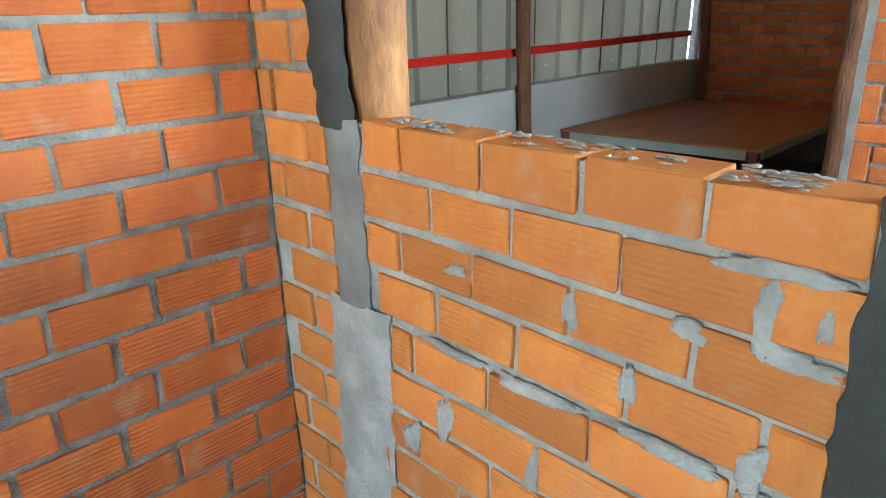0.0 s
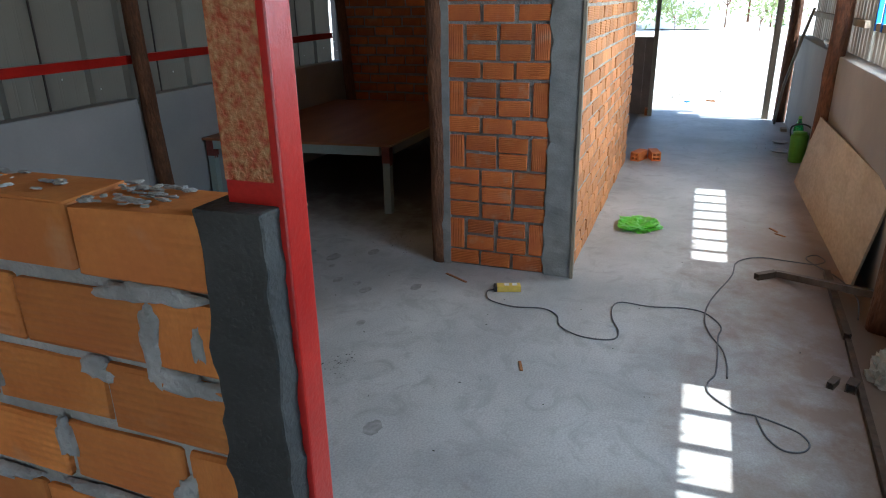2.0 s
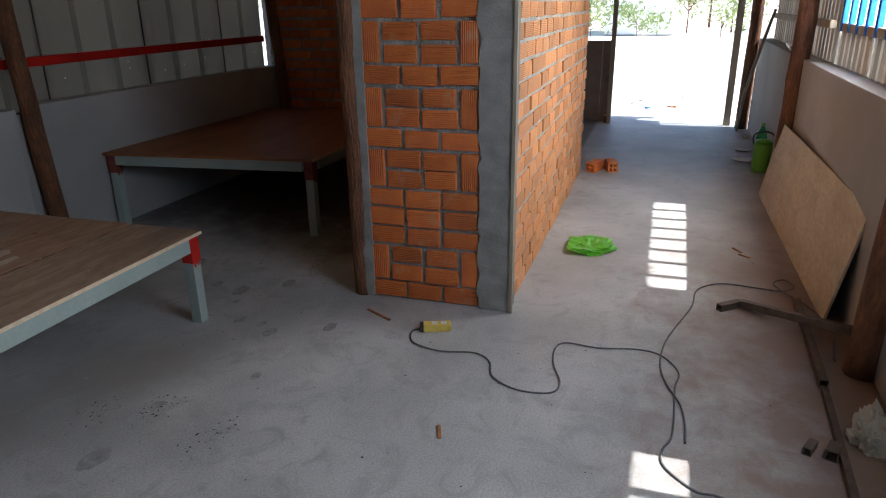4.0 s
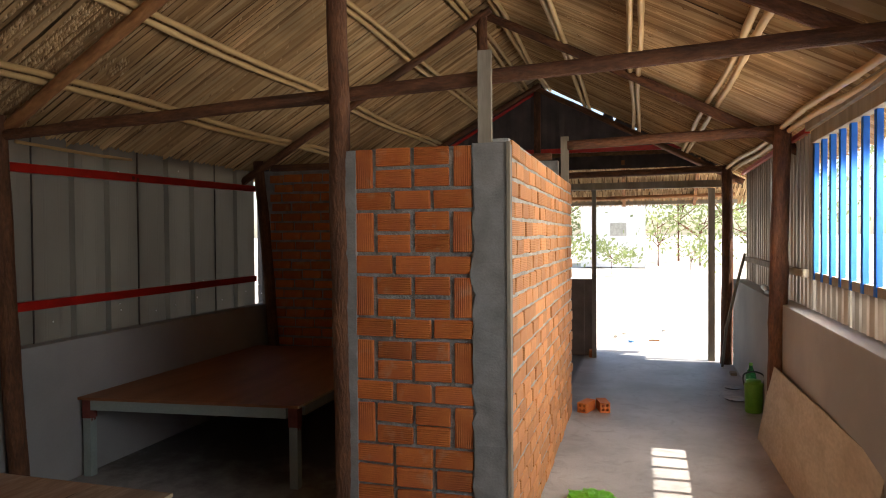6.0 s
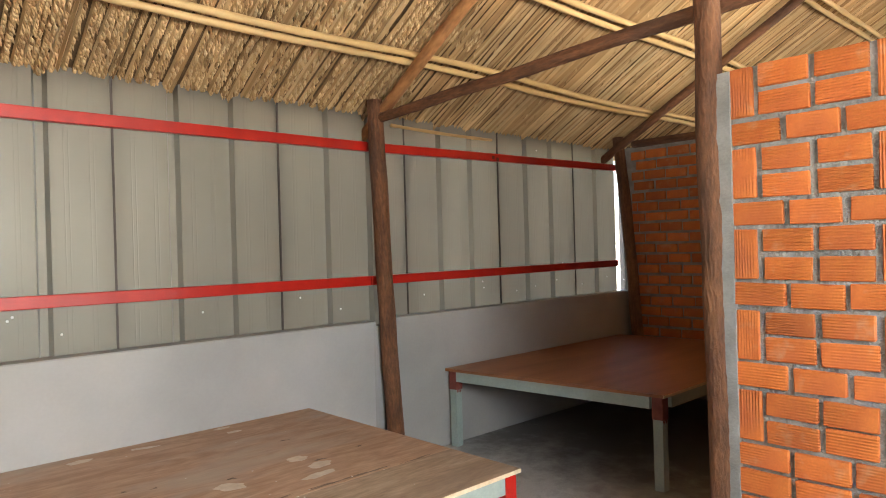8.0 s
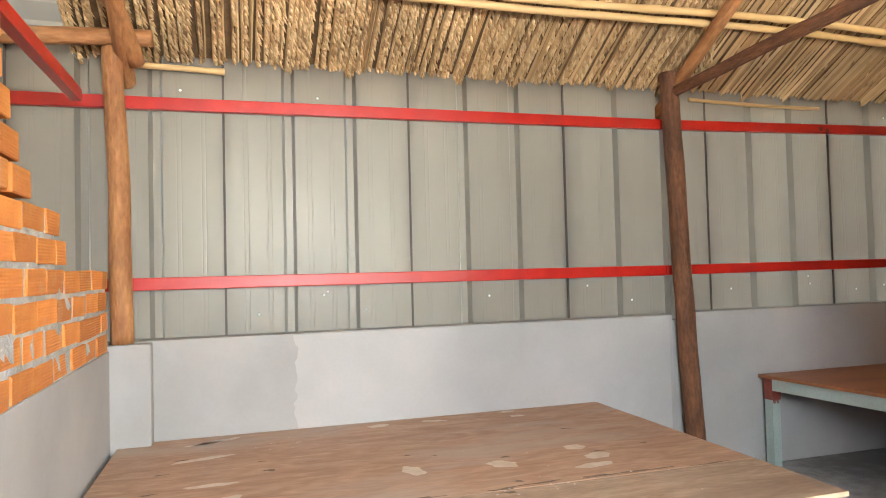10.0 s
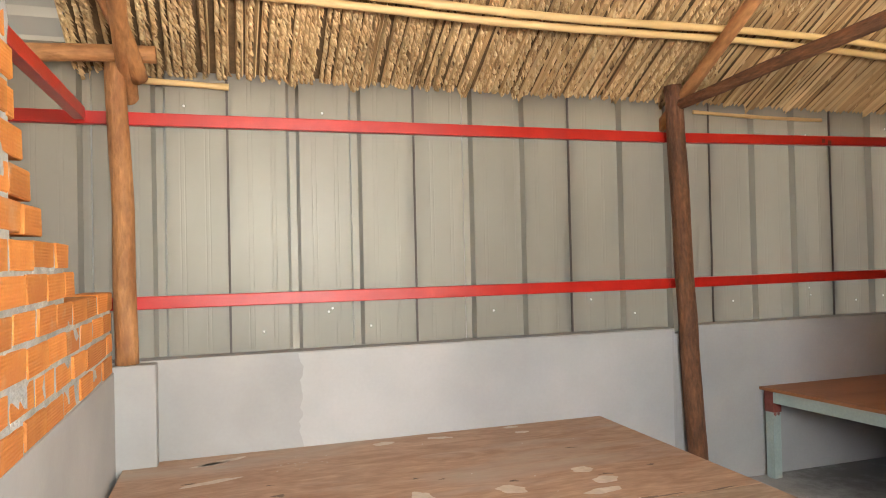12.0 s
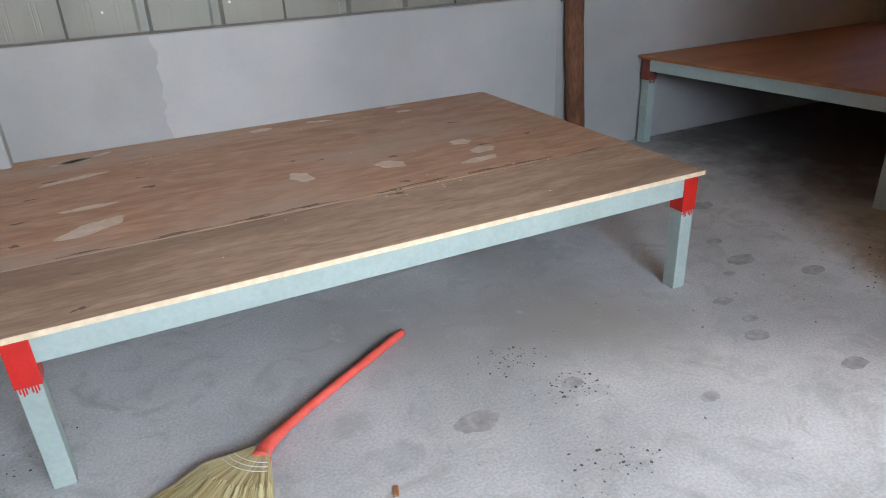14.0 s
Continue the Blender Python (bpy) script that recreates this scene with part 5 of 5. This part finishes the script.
def water_jug(place):
    j = tagged(empty("water_jug", place), "green insulated water jug with a handle", "water jug")
    part("body", lathe(bmesh.new(), [(0.06, 0), (0.066, 0.01), (0.07, 0.2), (0.072, 0.21), (0.072, 0.235), (0.06, 0.245)], 24), GREEN, j, "", True)
    part("lid", lathe(bmesh.new(), [(0.06, 0.245), (0.055, 0.262), (0.03, 0.268)], 24), GREEN, j, "", True)
    bm = bmesh.new()
    tube(bm, smooth_path([(0.0, -0.07, 0.22), (0, -0.075, 0.30), (0, 0, 0.33), (0, 0.075, 0.30), (0, 0.07, 0.22)], 6), 0.007, 8)
    part("handle", bm, BLACK, j, "dark carrying handle", True)
    return j


def bottle(place):
    b = tagged(empty("plastic_bottle", place), "clear green plastic drink bottle standing behind the jug", "bottle")
    part("body", lathe(bmesh.new(), [(0.036, 0), (0.042, 0.012), (0.042, 0.26), (0.036, 0.29), (0.015, 0.34), (0.013, 0.36)], 20), GREEN_BOTTLE, b, "", True)
    part("cap", lathe(bmesh.new(), [(0.015, 0.355), (0.015, 0.375), (0.008, 0.378)], 16), GREEN, b, "green screw cap")
    return b


water_jug((7.36, -0.72, 0))
bottle((7.50, -0.72, 0))
for px, py, r in ((8.21, -0.67, 0.075), (7.76, -0.642, 0.1)):
    tagged(finish("tin_plate", lathe(bmesh.new(), [(r * 0.7, 0.001), (r * 0.9, 0.006), (r, 0.014), (r * 0.98, 0.015), (r * 0.7, 0.006)], 24, (px, py, 0)), TIN, smooth=True), "shallow tin lid lying on the floor", "tin lid")
bm = boxed(8.83, 8.94, -0.79, -0.73, 0, 0.03, 0.004)
tagged(finish("wood_offcut", bm, PLANK), "small wooden offcut on the floor", "offcut")


def hollow_brick(place, rz, name="loose_brick"):
    """A clay brick with four holes through its length, one closed body."""
    b = tagged(empty(name, place, rz), "loose hollow clay brick on the floor", "brick")
    xs, zs = (-0.04, -0.028, -0.006, 0.006, 0.028, 0.04), (0, 0.012, 0.034, 0.046, 0.068, 0.08)
    bm = bmesh.new()
    v = {(i, k, e): bm.verts.new((xs[i], (-0.09, 0.09)[e], zs[k])) for i in range(6) for k in range(6) for e in range(2)}
    solid = lambda i, k: 0 <= i < 5 and 0 <= k < 5 and not (i % 2 and k % 2)
    for i in range(5):
        for k in range(5):
            if not solid(i, k):
                continue
            for e in range(2):
                f = [v[i, k, e], v[i + 1, k, e], v[i + 1, k + 1, e], v[i, k + 1, e]]
                bm.faces.new(f if e == 0 else f[::-1])
            for di, dk, a, c in ((-1, 0, (i, k), (i, k + 1)), (1, 0, (i + 1, k), (i + 1, k + 1)), (0, -1, (i, k), (i + 1, k)), (0, 1, (i, k + 1), (i + 1, k + 1))):
                if not solid(i + di, k + dk):
                    bm.faces.new((v[(*a, 0)], v[(*c, 0)], v[(*c, 1)], v[(*a, 1)]))
    bmesh.ops.recalc_face_normals(bm, faces=bm.faces[:])
    part("clay_body", bm, BRICK, b)
    return b


hollow_brick((7.07, 0.59, 0), 70)
hollow_brick((7.12, 0.46, 0), 105)
hollow_brick((9.62, 0.70, 0), 95)
stick = bmesh.new()
tube(stick, [(9.30, -0.60, 0.0), (9.1, -0.62, 0.45), (8.9, -0.68, 0.85), (8.72, -0.755, 1.25)], [0.014, 0.016, 0.015, 0.013], 8, 0.1)
tagged(finish("leaning_pole", stick, PLANK, smooth=True), "thin wooden pole leaning on the plastered wall", "pole")
for i, (x, dx) in enumerate(((7.25, 0.22), (7.5, 0.16))):
    bm = bmesh.new()
    tube(bm, [(x, -0.80, 0.962), (x + dx, -0.77, 0.968 + 0.03 * i)], 0.024, 10)
    tagged(finish("pipe_offcut", bm, WHITE if i else STEEL, smooth=True), "short pipe offcut lying on the wall ledge", "pipe")
rnd = random.Random(12)
bm = bmesh.new()
for _ in range(900):
    px, py = rnd.choice(((rnd.uniform(1.7, 4.2), rnd.uniform(0.2, 2.4)), (rnd.uniform(3, 9), rnd.uniform(-0.5, 0.6)), (rnd.gauss(2.93, 0.06), rnd.gauss(1.43, 0.04)), (rnd.gauss(3.03, 0.05), rnd.gauss(1.73, 0.04)), (rnd.gauss(4.3, 0.15), rnd.gauss(1.8, 0.12)), (rnd.gauss(2.95, 0.05), rnd.gauss(1.92, 0.03)), (rnd.uniform(1.55, 1.8), rnd.uniform(1.6, 2.3)), (rnd.gauss(7.9, 0.4), rnd.gauss(-0.5, 0.12))))
    r = 0.0007 + 0.0023 * rnd.random() ** 3
    bmesh.ops.create_icosphere(bm, subdivisions=1, radius=r, matrix=Matrix.Translation((px, py, r * 0.3)) @ Matrix.Diagonal((rnd.uniform(0.6, 2.2), rnd.uniform(0.6, 2.2), 0.5, 1)))
tagged(finish("floor_crumbs", bm, GRIT), "dark crumbs and grit scattered over the floor", "debris", kind="stuff")
for i, (px, py, ln, rz) in enumerate([(3.95, 1.26, 0.16, 60), (5.29, -0.38, 0.08, 30), (3.17, 0.715, 0.07, 20), (5.2, -0.41, 0.07, 50), (2.45, 1.6, 0.03, 70)]):
    bm = boxed(-ln / 2, ln / 2, -0.006, 0.006, 0, 0.006, 0.001)
    ob = finish("wood_splinter", bm, PALELOG)
    ob.matrix_world = pose(px, py, 0.0005, 0, 0, rz)
    tagged(ob, "small wooden splinter on the floor", "splinter")


# ---- outdoors beyond the far doorway ----
def tree(name, place, height, spread, seed, leaves, label):
    rnd = random.Random(seed)
    t = tagged(empty(name, place), label, "tree" if name == "tree" else "bush")
    bm = bmesh.new()
    tube(bm, [(0, 0, 0), (0.05 * height * 0.3, 0, height * 0.3), (0, 0.04, height * 0.62)], [0.009 * height, 0.007 * height, 0.004 * height], 8, 0.1, seed)
    tips = []
    for k in range(7):
        a = rnd.uniform(0, 6.28)
        z0 = height * rnd.uniform(0.25, 0.55)
        tip = Vector((spread * 0.7 * math.cos(a), spread * 0.7 * math.sin(a), z0 + height * rnd.uniform(0.15, 0.4)))
        tube(bm, [(0, 0, z0), tip * 0.5 + Vector((0, 0, z0 * 0.5)), tip], [0.02 * height * 0.4, 0.012 * height * 0.4, 0.004 * height], 6, 0.1, k)
        tips.append(tip)
    part("trunk", bm, LOG, t, "", True)
    verts, faces = [], []
    for k in range(leaves):
        c = rnd.choice(tips) + Vector((rnd.gauss(0, 0.3), rnd.gauss(0, 0.3), rnd.gauss(0, 0.22))) * spread
        if c.z < 0.05:
            c.z = abs(c.z) + 0.05
        u = Vector((rnd.gauss(0, 1), rnd.gauss(0, 1), rnd.gauss(0, 1))).normalized()
        w = u.cross(Vector((rnd.gauss(0, 1), rnd.gauss(0, 1), rnd.gauss(0, 1)))).normalized()
        s = rnd.uniform(0.06, 0.14) * (0.6 + 0.15 * height)
        i = len(verts)
        verts.extend((c - u * s, c + w * s * 0.4, c + u * s, c - w * s * 0.4))
        faces.append((i, i + 1, i + 2, i + 3))
    me = bpy.data.meshes.new("crown")
    me.from_pydata(verts, [], faces)
    me.materials.append(FOLIAGE)
    cr = new("crown", me)
    cr.parent = t
    return t


for i, (x, y, h, s) in enumerate([(31, 6, 5.5, 2.4), (33, 3.4, 4.6, 2.0), (32, -1.5, 5.0, 2.3), (33, -3.5, 5.5, 2.6), (30, -5.5, 5.0, 2.4), (34, 0.2, 6, 2.4)]):
    tree("tree", (x, y, 0.3), h, s, 200 + i, 650, "leafy green tree in bright sun beyond the yard")
for i, (x, y, h, s) in enumerate([(30, 4.6, 2.8, 1.9), (30, 3.3, 2.4, 1.5), (29.5, -0.6, 3.0, 1.8), (30, -2.2, 3.2, 2.0), (29, -3.9, 3.0, 2.0), (30, -5.6, 3.2, 2.2), (24, 2.4, 1.3, 0.8), (24, 1.0, 1.1, 0.7), (26, 3.5, 1.4, 1.0), (25, -1.5, 1.3, 0.9)]):
    tree("bush", (x, y, 0.15), h, s, 220 + i, 380, "low green bush at the edge of the yard")
house = tagged(empty("house", (28, 1.1, 0.2)), "white house with a dark roof beyond the yard", "house")
part("wall", boxed(0, 3, -1.2, 1.2, 0, 2.6), HOUSE_WHITE, house)
bm = bmesh.new()
vs = [bm.verts.new(p) for p in ((-0.3, -1.5, 2.55), (3.3, -1.5, 2.55), (3.3, 1.5, 2.55), (-0.3, 1.5, 2.55), (-0.3, 0, 3.2), (3.3, 0, 3.2))]
for f in ((0, 1, 5, 4), (2, 3, 4, 5), (0, 4, 3), (1, 2, 5), (0, 3, 2, 1)):
    bm.faces.new([vs[k] for k in f])
part("roof", bm, ROOF_DARK, house)
part("window", boxed(-0.02, 0.0, -0.5, 0.1, 1.2, 1.7), TIN, house)
for i, (x, y, a, b, m, lab) in enumerate([(11.6, 0.5, 0.05, 0.05, SACK, "brown crumpled scrap on the sand"), (11.15, 0.27, 0.05, 0.06, CAN_BLUE, "crumpled blue plastic scrap on the sand"), (11.3, -0.05, 0.03, 0.11, PALELOG, "reddish scrap of timber on the sand"), (11.9, 0.38, 0.04, 0.05, SACK, "brown crumpled scrap on the sand"), (12.4, -0.2, 0.05, 0.04, SACK, "brown crumpled scrap on the sand")]):
    bm = bmesh.new()
    bmesh.ops.create_icosphere(bm, subdivisions=3, radius=1.0)
    for v in bm.verts:
        k = 0.62 + 0.6 * noise.noise(v.co * 1.9 + Vector((i * 7, 0, 0)))
        v.co = Vector((x + a * v.co.x * k, y + b * v.co.y * k, -0.05 + 0.012 + 0.018 * v.co.z * k))
    tagged(finish("yard_scrap", bm, m), lab, "scrap")

# the window side is not quite parallel to the sheet-metal side
TURNED = ("wall_south", "cladding_south", "window_", "timber_rail", "eave_", "south_post", "plywood_sheet", "leaning_pole", "pipe_offcut")
turn = Matrix.Translation((3.5, -0.725, 0)) @ Matrix.Rotation(radians(-1.0), 4, "Z") @ Matrix.Translation((-3.5, 0.725, 0))
for ob in scene.objects:
    if ob.parent is None and ob.name.startswith(TURNED):
        ob.matrix_world = turn @ ob.matrix_world
